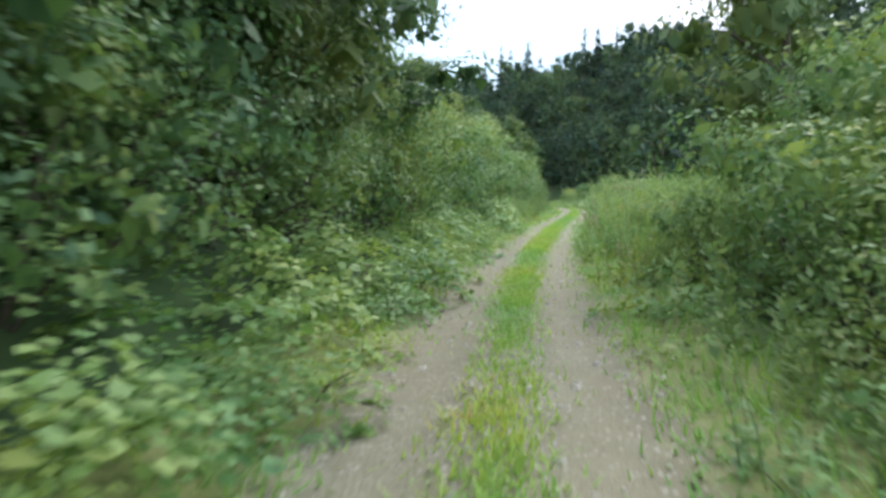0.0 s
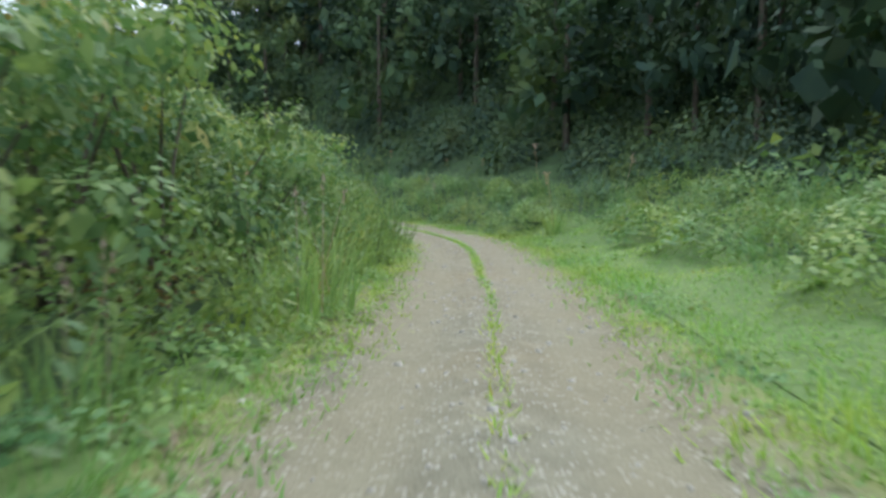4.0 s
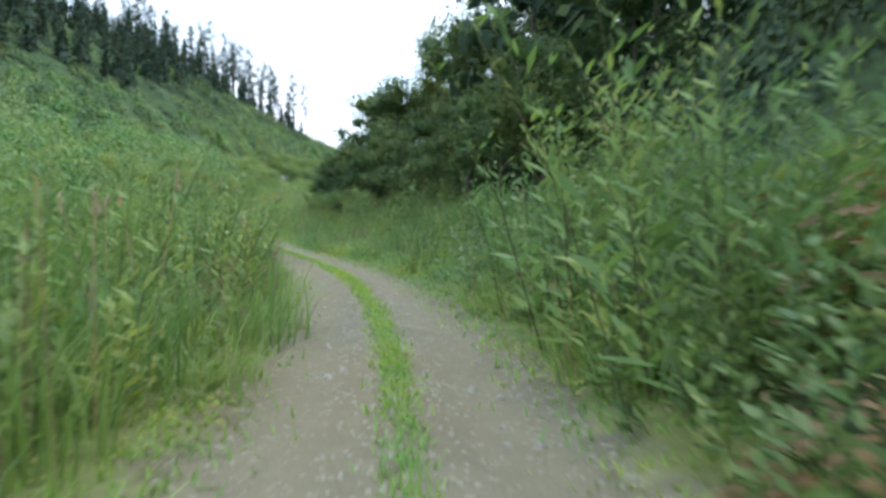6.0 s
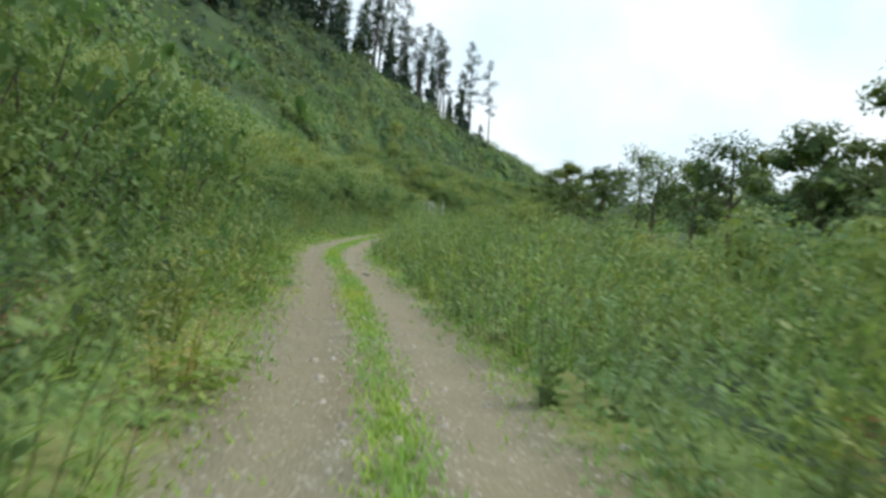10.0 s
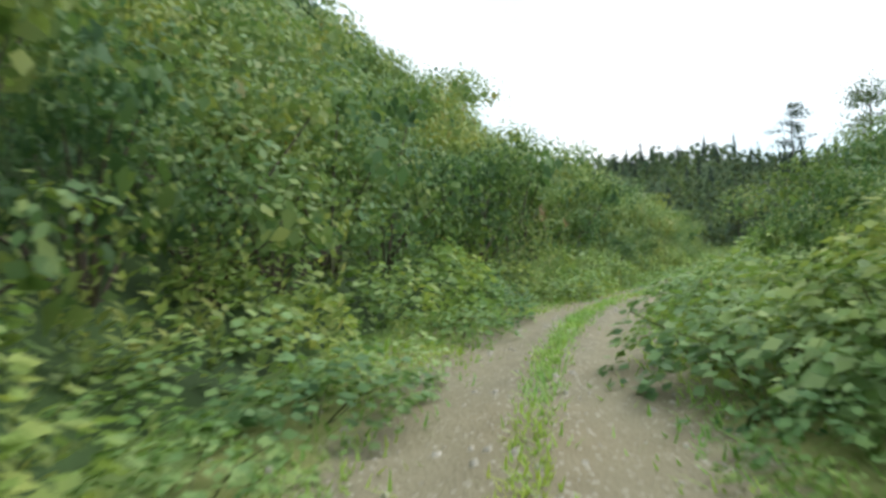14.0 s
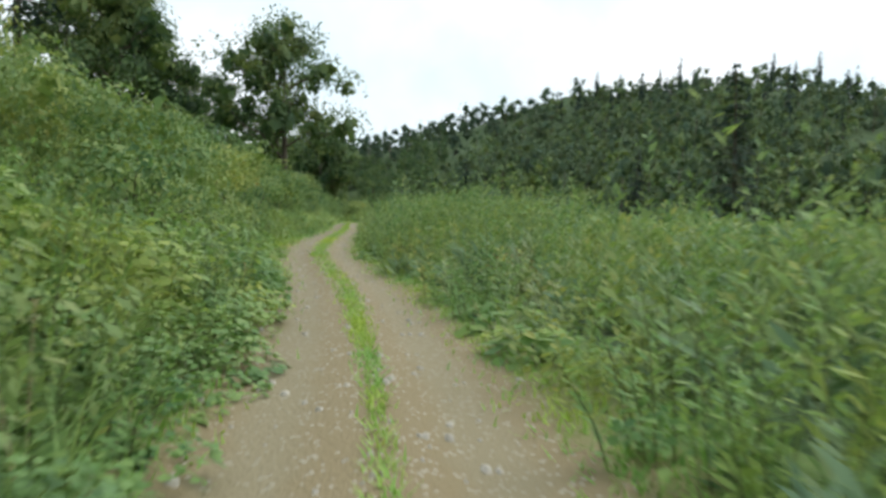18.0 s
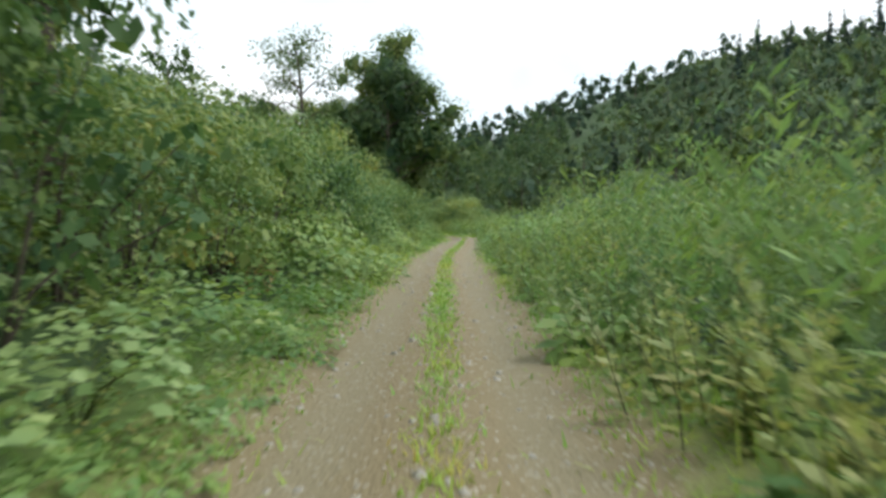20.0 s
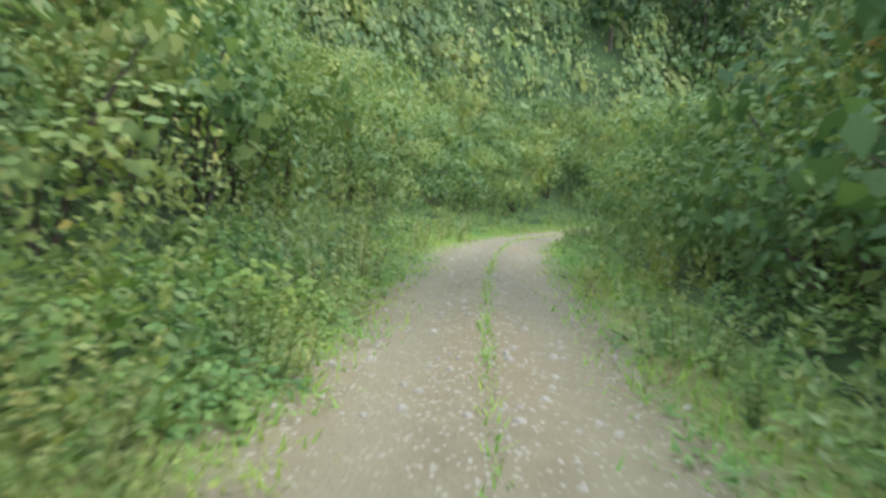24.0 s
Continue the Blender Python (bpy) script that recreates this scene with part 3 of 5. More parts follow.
def weed_mesh(seed, stems=13, height=1.6, spread=0.55, per=24, leaf=0.16, mat=None, slim=.34):
    """Upright feathery weeds: stems set with narrow leaves that shorten towards the tip."""
    rng = np.random.default_rng(seed)
    soup, stalks = Soup("leaves", mat or WEED), Soup("stalkwork", STEM)
    for i in range(stems):
        a, r = rng.random() * 6.28, spread * math.sqrt(rng.random())
        h = height * rng.uniform(0.5, 1.08)
        foot = np.array([r * math.cos(a), r * math.sin(a), -0.05])
        bend = np.array([math.cos(a), math.sin(a), 0]) * h * rng.uniform(0.05, 0.45)
        line = [foot, foot + bend * 0.35 + [0, 0, h * .5], foot + bend + [0, 0, h]]
        stalks.add(*tube(line, [.007, .005, .002], 3))
        u = rng.uniform(0.03, 1.0, per)
        q = foot + bend * (u**1.6)[:, None] + np.stack([0 * u, 0 * u, h * u], axis=1)
        b = rng.random(per) * 6.28
        w = np.stack([np.cos(b), np.sin(b), rng.uniform(0.15, 1.3, per) + u * .5], axis=1)
        size = leaf * (1.3 - 0.8 * u) * rng.uniform(.7, 1.3, per)
        soup.add(*leaves(rng, q, w, np.stack([np.cos(b + .4), np.sin(b + .4), np.full(per, 1.5)], axis=1), size, size * slim, .08, .15))
    return [stalks, soup]


def vine_mesh(seed, n=230, radius=0.95, height=0.9, leaf=0.17, mat=None, wide=0.85):
    """A mound of climbing vine: broad leaves in threes lying over one another."""
    rng = np.random.default_rng(seed)
    soup, stalks = Soup("leaves", mat or VINE), Soup("vinework", STEM)
    lobes = [(rng.uniform(-.5, .5) * radius, rng.uniform(-.5, .5) * radius, rng.uniform(.55, 1.05) * height, rng.uniform(.45, .75) * radius) for _ in range(6)]
    a, r = rng.random(n) * 6.28, radius * np.sqrt(rng.random(n))
    x, y = r * np.cos(a), r * np.sin(a)
    z = np.zeros(n)
    for cx, cy, ch, cr in lobes:
        q = np.hypot(x - cx, y - cy) / cr
        z = np.maximum(z, ch * np.sqrt(np.clip(1 - q * q, 0, 1)))
    z = np.maximum(z, 0.1) * rng.uniform(0.8, 1.1, n)
    base = np.stack([x, y, z], axis=1)
    b = a + rng.normal(0, 1.0, n)
    w = np.stack([np.cos(b), np.sin(b), rng.uniform(-.5, .25, n)], axis=1)
    up = np.stack([np.cos(a) * r / radius * .8, np.sin(a) * r / radius * .8, np.full(n, .8)], axis=1) + rng.normal(0, .25, (n, 3))
    size = leaf * rng.uniform(.6, 1.25, n)
    soup.add(*leaves(rng, base, w, up, size, size * wide, .06, .12))
    k = n // 5
    low = base[:k] * [1, 1, .62]
    soup.add(*leaves(rng, low, w[:k], up[:k], size[:k] * 1.45, size[:k] * 1.3 * wide, .06, .12))
    for i in range(5):
        t = rng.random() * 6.28
        e = np.array([math.cos(t) * radius * .7, math.sin(t) * radius * .7, height * rng.uniform(.3, .8)])
        stalks.add(*tube([(0, 0, -.05), e * [.5, .5, .7], e], [.015, .01, .005], 3))
    return [stalks, soup]


def inner(rng, c, r, n, flat=.8, size=.8):
    """The broad leaf sprays inside a leafy mass, which shade one another."""
    d = unit(rng.normal(size=(n, 3)))
    w = unit(np.cross(d, rng.normal(size=(n, 3))) - [0, 0, .3])
    k = r * size * rng.uniform(.6, 1.15, n)
    at = c + d * r * rng.uniform(.2, .62, (n, 1)) * np.array([1, 1, flat]) - w * (k * .45)[:, None]
    return leaves(rng, at, w, d + [0, 0, .4] + rng.normal(0, .4, (n, 3)), k, k * .7, .1, .15)


def shell(rng, c, r, n, leaf, aspect=.5, flat=.75, low=-.55, stray=.2):
    """Leaves that lie over one another on the outside of a clump, tips hanging outwards; a few stray beyond it."""
    d = unit(rng.normal(size=(n, 3)))
    d[:, 2] = np.where(d[:, 2] < low, -d[:, 2], d[:, 2])
    q = r * (.82 + .26 * rng.random((n, 1)) + (rng.random((n, 1)) < stray) * .22 * rng.random((n, 1)))
    side = unit(np.cross(d, rng.normal(size=(n, 3))))
    w = side + d * rng.uniform(.1, .75, (n, 1)) - np.array([0, 0, .45])
    size = leaf * rng.uniform(.6, 1.3, n)
    return leaves(rng, c + d * q * np.array([1, 1, flat]), w, d + [0, 0, .35] + rng.normal(0, .22, (n, 3)), size, size * aspect, .08, .1)


def leaf_cloud(rng, centres, radii, per, leaf, aspect=0.5, flat=0.75, hang=0.2, dense=0, spray=.7):
    """Leaves in clumps round the centres; each clump a loose, uneven tuft, or a dense one with sprays inside."""
    soup = Soup()
    for c, r in zip(centres, radii):
        if dense:
            soup.add(*inner(rng, c, r, dense, flat, spray))
            soup.add(*shell(rng, c, r, per, leaf, aspect, flat))
            continue
        p, d = ball(rng, per, (r, r, r * flat), 0.45)
        keep = p[:, 2] > -r * flat * 0.75
        p, d = p[keep], d[keep]
        n = len(p)
        w = d * [1, 1, .35] + rng.normal(0, .45, (n, 3)) - [0, 0, hang]
        size = leaf * rng.uniform(.6, 1.3, n)
        soup.add(*leaves(rng, c + p, w, d * .6 + [0, 0, .9] + rng.normal(0, .3, (n, 3)), size, size * aspect, .08, .1))
    return soup


def shrub_meshes(seed, radius=1.2, height=2.2, clumps=9, per=46, leaf=0.16, aspect=0.5):
    rng = np.random.default_rng(seed)
    stems = Soup("branchwork", BARK)
    centres, radii = [], []
    for i in range(clumps):
        a = i / clumps * 6.28 + rng.normal(0, .35)
        q = rng.uniform(.25, .85)
        c = np.array([math.cos(a) * radius * q, math.sin(a) * radius * q, height * rng.uniform(.14, .82)])
        centres.append(c)
        radii.append(radius * rng.uniform(.38, .58))
        stems.add(*tube([(c[0] * .08, c[1] * .08, -.1), c * [.45, .45, .55], c], [.024, .015, .006], 4))
    centres.append(np.array([0, 0, height * .78]))
    radii.append(radius * .55)
    cloud = leaf_cloud(rng, centres, radii, per, leaf, aspect, .72, dense=18, spray=.34)
    cloud.name, cloud.mat = "foliage", SHRUB
    return [stems, cloud]


def tree_meshes(seed, height=9.0, spread=3.2, limbs=9, sub=4, per=60, leaf=0.28, low=0.3, mat=None, lean=0.0, flat=.7, dense=14):
    """A broadleaf tree: tapered trunk, limbs that fork, leaf clumps with gaps between them."""
    rng = np.random.default_rng(seed)
    trunk = Soup("trunk", BARK)
    r0 = height * .018
    line = [np.array([lean * height * u**1.5 + .12 * height * .1 * math.sin(5 * u + seed), .1 * height * .1 * math.cos(4 * u + seed), height * .92 * u]) for u in np.linspace(0, 1, 7)]
    line[0][2] = -.3
    trunk.add(*tube(line, [r0 * (1.25, 1, .85, .7, .5, .32, .12)[i] for i in range(7)], 7))
    parts = [trunk]
    centres, radii = [], []
    for i in range(limbs):
        u = low + (1 - low) * (i + rng.random()) / limbs * .93
        foot = np.array([np.interp(u, np.linspace(0, 1, 7), [p[j] for p in line]) for j in range(3)])
        a = i * 2.4 + rng.normal(0, .4)
        reach = spread * (1.05 - .75 * abs(u - .5) ** 1.2) * rng.uniform(.6, 1.1) * (1.15 - .55 * u)
        e = foot + np.array([math.cos(a) * reach, math.sin(a) * reach, reach * rng.uniform(.15, .6)])
        mid = (foot + e) / 2 + [0, 0, reach * .12]
        limb = Soup("limb", BARK)
        limb.add(*tube([foot, mid, e], [r0 * .38, r0 * .24, r0 * .08], 5))
        for j in range(sub):
            t = rng.uniform(.4, 1.05)
            c = foot + (e - foot) * t + rng.normal(0, reach * .22, 3) * [1, 1, .7]
            centres.append(c)
            radii.append(spread * rng.uniform(.2, .36))
            limb.add(*tube([foot + (e - foot) * t * .75, c], [r0 * .14, r0 * .04], 3))
        parts.append(limb)
    centres.append(line[-1])
    radii.append(spread * .3)
    crown = leaf_cloud(rng, centres, radii, per, leaf, .5, flat, dense=dense)
    crown.name, crown.mat = "crown", mat or TREE
    return parts + [crown]


def conifer_meshes(seed, height=14.0, spread=2.6, low=.12, whorls=22, per=7, needle=.5, thin=0.0, droop=.25, mat=None):
    """A conifer: straight trunk, tiers of drooping boughs set with sprays of needles."""
    rng = np.random.default_rng(seed)
    trunk, crown, bough = Soup("trunk", BARK), Soup("needles", mat or CONIFER), Soup("boughwork", BARK)
    r0 = height * .013
    trunk.add(*tube([(0, 0, -.4), (0, 0, height * .4), (0, 0, height * .75), (0, 0, height)], [r0 * 1.3, r0, r0 * .55, .02], 7))
    for i in range(whorls):
        u = low + (1 - low) * ((i + rng.random() * .7) / whorls)
        reach = spread * (1 - ((u - low) / (1 - low)) ** 1.25) + .12
        for j in range(per):
            if rng.random() < thin:
                continue
            a = rng.random() * 6.28
            q = reach * rng.uniform(.6, 1.1)
            foot = np.array([0, 0, height * u])
            w = np.array([math.cos(a), math.sin(a), 0])
            e = foot + w * q + [0, 0, -droop * q + .12 * q]
            if thin or q > 1.0:
                bough.add(*tube([foot, e], [r0 * .22, .01], 3))
            n = max(6, int(q * 7.5 / needle))
            t = rng.uniform(.15, 1.05, n)
            p = foot + (e - foot) * t[:, None] + rng.normal(0, .07 * q + .05, (n, 3))
            side = np.stack([np.full(n, -w[1]), np.full(n, w[0]), np.zeros(n)], axis=1) * rng.choice([-1, 1], n)[:, None]
            ww = w * .8 + side * rng.uniform(.2, 1.0, n)[:, None] - np.stack([0 * t, 0 * t, rng.uniform(0, .5, n)], axis=1)
            size = needle * rng.uniform(.6, 1.3, n)
            crown.add(*leaves(rng, p, ww, np.tile([0, 0, 1.0], (n, 1)) + rng.normal(0, .3, (n, 3)), size, size * .42, .05, .12))
    if not bough.v:
        bough.add(*tube([(0, 0, height * .5), (.3, 0, height * .5)], [.02, .01], 3))
    return [trunk, bough, crown]


def pine_meshes(seed, height=13.0, tufts=17, low=.42, spread=2.0):
    """A tall bare pine trunk with short crooked limbs and flat tufts near its top."""
    rng = np.random.default_rng(seed)
    trunk, limb = Soup("trunk", BARK), Soup("limbwork", BARK)
    sway = rng.normal(0, .25, 2)
    line = np.array([(sway[0] * u * u * 2 + .1 * math.sin(u * 6), sway[1] * u * u * 2, height * u) for u in np.linspace(0, 1, 6)])
    line[0, 2] = -.5
    r0 = height * .011
    trunk.add(*tube(line, [r0 * 1.2, r0, r0 * .8, r0 * .6, r0 * .4, .02], 6))
    centres, radii = [], []
    for i in range(tufts):
        u = low + (1 - low) * (i + .5 * rng.random()) / tufts
        foot = np.array([np.interp(u, np.linspace(0, 1, 6), line[:, j]) for j in range(3)])
        a = rng.random() * 6.28
        q = spread * rng.uniform(.35, 1.0) * (1.25 - u * .7)
        e = foot + [math.cos(a) * q, math.sin(a) * q, q * rng.uniform(-.05, .3)]
        limb.add(*tube([foot, e], [r0 * .3, .01], 3))
        centres += [e, foot + (e - foot) * .6]
        radii += [q * .42 + .15, q * .35 + .1]
    crown = leaf_cloud(rng, centres, radii, 34, .36, .3, .45, 0.0)
    crown.name, crown.mat = "needles", CONIFER
    return [trunk, limb, crown]


def place(name, meshes, x, y, turn, size, label, category, group, z=None, tilt=0.0):
    """A plant of one mesh, or an Empty with its parts."""
    if z is None:
        z = float(land(x, y)[0])
    if len(meshes) == 1:
        ob = new(name, meshes[0])
    else:
        ob = new(name)
        ob.empty_display_size = 0.2
        for me in meshes:
            p = new(me.name.split(".")[0], me)
            p.parent = ob
            if p.name.split(".")[0] in ("stalkwork", "branchwork", "vinework", "leaves", "foliage", "boughwork", "limbwork", "needles", "crown", "leafage"):
                tagged(p, kind="stuff")
    ob.matrix_world = pose(x, y, z - 0.03, tilt, 0, turn) @ Matrix.Diagonal((*size, 1))
    return tagged(ob, label, category, group)


# ---- ground ----
def ground():
    def axis(lo, hi, a, b, step):
        core = np.arange(a, b + .1, step)
        g = step * 1.35 ** np.arange(1, 40)
        out = np.cumsum(g)
        return np.concatenate([(a - out[a - out > lo])[::-1], core, b + out[b + out < hi]])
    xs, ys = axis(-3500, 3000, -460, 120, 3.0), axis(-2500, 3500, -70, 590, 3.0)
    gx, gy = np.meshgrid(xs, ys)
    z = land(gx.ravel(), gy.ravel())
    s, d, _ = nearest(gx.ravel(), gy.ravel())
    z = z - 0.7 * (1 - smooth(5.5, 7.6, np.abs(d)))
    v = np.stack([gx.ravel(), gy.ravel(), z], axis=1)
    n, m = len(xs), len(ys)
    i = (np.arange(m - 1)[:, None] * n + np.arange(n - 1)[None]).ravel()
    f = np.stack([i, i + 1, i + n + 1, i + n], axis=1)
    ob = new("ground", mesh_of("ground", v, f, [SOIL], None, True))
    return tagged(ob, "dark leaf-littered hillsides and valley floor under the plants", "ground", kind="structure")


def strip(name, offsets, heights, mat, label, category, sink=None, s0=None, s1=None, lift=0.0, flat=False):
    """A ribbon of ground along the road."""
    ss = np.arange(FIRST + 1 if s0 is None else s0, LAST - 0.5 if s1 is None else s1, 0.5)
    offsets = np.asarray(offsets, float)
    g_s, g_d = np.meshgrid(ss, offsets, indexing="ij")
    x, y, z = on_road(g_s.ravel(), g_d.ravel())
    if heights is None:
        if flat:
            lift = lift - .25 * smooth(0, .5, np.abs(g_d.ravel()) - bank_foot(g_s.ravel()) - .1)
        z = land(x, y) + lift - (0 if sink is None else np.interp(np.abs(g_d.ravel()), *sink))
    else:
        z = z + np.tile(heights, len(ss)) + 0.012 * bumps(x, y, .35, .4)
    n = len(offsets)
    i = (np.arange(len(ss) - 1)[:, None] * n + np.arange(n - 1)[None]).ravel()
    f = np.stack([i, i + 1, i + n + 1, i + n], axis=1)
    me = mesh_of(name, np.stack([x, y, z], axis=1), f, [mat], None, True)
    uv = me.uv_layers.new(name="across")
    vi = np.empty(len(me.loops), np.int32)
    me.loops.foreach_get("vertex_index", vi)
    uv.data.foreach_set("uv", np.stack([(g_d / np.array(table(WIDTH, g_s)[0])).ravel()[vi], g_s.ravel()[vi]], axis=1).astype(np.float32).ravel())
    return tagged(new(name, me), label, category, kind="structure")


ground()
across = np.array([-2.1, -1.9, -1.6, -1.3, -1.05, -.7, -.42, -.25, 0, .25, .42, .7, 1.05, 1.3, 1.6, 1.9, 2.1])
crown_z = np.array([.0, .05, .03, .0, -.025, -.045, -.01, .025, .035, .025, -.01, -.045, -.025, .0, .03, .05, .0])
strip("road", across, crown_z, GRAVEL, "brown gravel forest track with two worn wheel ruts", "road")
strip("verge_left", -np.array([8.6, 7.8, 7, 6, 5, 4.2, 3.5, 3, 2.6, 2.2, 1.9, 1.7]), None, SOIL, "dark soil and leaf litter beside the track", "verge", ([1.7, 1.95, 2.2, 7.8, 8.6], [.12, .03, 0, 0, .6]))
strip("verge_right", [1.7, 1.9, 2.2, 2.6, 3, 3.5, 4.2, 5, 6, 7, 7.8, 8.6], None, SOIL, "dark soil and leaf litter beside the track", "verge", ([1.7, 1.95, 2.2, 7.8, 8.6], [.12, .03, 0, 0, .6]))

sunk = ([1.7, 1.9], [.1, 0])
strip("verge_sward", -np.array([2.6, 2.3, 2.0, 1.85, 1.7]), None, SWARD, "thin yellow-green sward along the track's edge", "verge", sunk, lift=.012)
strip("verge_sward", [1.7, 1.85, 2.0, 2.3, 2.6], None, SWARD, "thin yellow-green sward along the track's edge", "verge", sunk, lift=.012)
strip("lay_by", -np.array([7, 6.4, 5.8, 5.2, 4.6, 4, 3.2, 2.6, 2.1, 1.75]), None, TRODDEN, "flat grassy lay-by of short trampled sward", "lay-by", ([1.75, 1.95], [.06, 0]), 306, 331, .024, True)
strip("bend_sward", [2.1, 2.6, 3.2, 4, 5], None, SWARD, "short trampled sward on the outside of the bend", "verge", None, 74, 92, .024)
strip("end_sward", [2.1, 2.6, 3.2, 3.8], None, SWARD, "short sward beside the track", "verge", None, 396, 415, .024)

# ---- plants beside the track ----
MEADOW = [grass_mesh(i, 105, 1.25, .6, .024, .6, GRASS) for i in (1, 2, 3)]
PAMPAS = [grass_mesh(i, 85, 1.55, .28, .028, 1.15, GRASS, 1) for i in (11, 12)]
TURF = [grass_mesh(i, 34, .42, .5, .022, .7, MOSS) for i in (21, 22)]
WEEDS = [weed_mesh(i, 13, 1.5, .6, 34, .15) for i in (31, 32, 33, 34)]
FLEECE = [weed_mesh(i, 19, 1.5, .6, 28, .17, GRASS, .2) for i in (41, 42)]
VINES = [vine_mesh(i, 360, .95, .95, .115) for i in (51, 52, 53)]
HERBS = [vine_mesh(i, 160, .65, .5, .095, HERB, .7) for i in (61, 62, 63)]
SPRIGS = [vine_mesh(i, 56, .5, .28, .08, HERB, .6) for i in (66, 67)]
BUTTER = [vine_mesh(i, 46, .6, .6, .26, HERB, .9) for i in (71, 72)]
SASA = [weed_mesh(i, 11, 1.15, .55, 15, .36, SASA_LEAF, .2) for i in (46, 47)]
RUSTY = [vine_mesh(i, 260, .6, .8, .08, RUST, .6) for i in (76, 77)]
SHRUBS = [shrub_meshes(i, 1.2, 2.2, 11, 150, .075, .6) for i in (81, 82, 83, 84)]
BROAD = [shrub_meshes(i, 1.2, 2.2, 10, 140, .085, .64) for i in (85, 86, 87)]
TREES = [tree_meshes(i, 8.5, 3.2, 12, 4, 110, .2, .2) for i in (91, 92, 93)]
AIRY = [tree_meshes(i, 8.5, 3.0, 10, 5, 60, .23, .35, None, .06, dense=0) for i in (95, 96)]
LARCHES = [conifer_meshes(i, 15, 2.6, .22, 19, 5, .5, .3, .1) for i in (105, 106)]
CEDARS = [conifer_meshes(i, 15, 3.0, .1, 26, 7, .45) for i in (101, 102)]
PINES = [pine_meshes(i) for i in (111, 112, 113, 114)]
LONE_PINE = [pine_meshes(117, 13, 30, .38, 1.9)]

KINDS = {
    "meadow": (MEADOW, "grass_tuft", "tall green meadow grass beside the gravel track", "grass", "tall grass by the track"),
    "pampas": (PAMPAS, "pampas_grass", "arching pampas grass clump with pale seed plumes", "grass", "pampas grass by the track"),
    "turf": (TURF, "short_grass", "short yellow-green grass on the track's edge", "grass", "short grass by the track"),
    "weed": (WEEDS, "mugwort", "upright leafy green mugwort weeds beside the track", "weed", "weeds by the track"),
    "fleece": (FLEECE, "goldenrod", "feathery pale green goldenrod stems beside the track", "weed", "weeds by the track"),
    "vine": (VINES, "kudzu", "broad-leaved green kudzu sprawling over the verge", "vine", "kudzu by the track"),
    "herb": (HERBS, "herb", "low bright green leafy herbs on the verge", "herb", "herbs by the track"),
    "sprig": (SPRIGS, "verge_herb", "small bright green herb on the track's edge", "herb", "small herbs by the track"),
    "sasa": (SASA, "dwarf_bamboo", "dwarf bamboo with long broad pale green leaves", "bamboo grass", "bamboo grass by the track"),
    "rusty": (RUSTY, "withered_shrub", "withered shrub with brown and yellow leaves among the weeds", "shrub", "shrubs by the track"),
    "butter": (BUTTER, "butterbur", "butterbur with very large round green leaves", "herb", "herbs by the track"),
    "shrub": (SHRUBS, "shrub", "dense dark green shrub with many small leaves", "shrub", "shrubs by the track"),
    "broad": (BROAD, "bush", "leafy bush with broad mid-green leaves", "shrub", "shrubs by the track"),
    "tree": (TREES, "tree", "dense dark green broadleaf tree", "tree", "trees by the track"),
    "airy": (AIRY, "young_tree", "slender broadleaf tree with an open airy crown", "tree", "trees by the track"),
    "cedar": (CEDARS, "cedar", "tall dark conical cedar with drooping boughs", "tree", "conifers"),
    "larch": (LARCHES, "larch", "slender conifer with sparse level boughs", "tree", "conifers"),
    "lone": (LONE_PINE, "lone_pine", "lone thin pine with tufts along its trunk", "tree", "trees by the track"),
    "pine": (PINES, "pine", "tall bare-trunked pine with sparse tufts near its top", "tree", "pines on the ridge"),
}
BUILT = {}
dice = random.Random(7)


def plant(kind, x, y, size, tall=None, z=None):
    variants, name, label, category, group = KINDS[kind]
    if kind not in BUILT:
        BUILT[kind] = [[q.mesh() if isinstance(q, Soup) else q for q in v] for v in variants]
    tall = size if tall is None else tall
    return place(name, dice.choice(BUILT[kind]), x, y, dice.uniform(0, 360), (size, size, tall), label, category, group, z, dice.uniform(-4, 4))


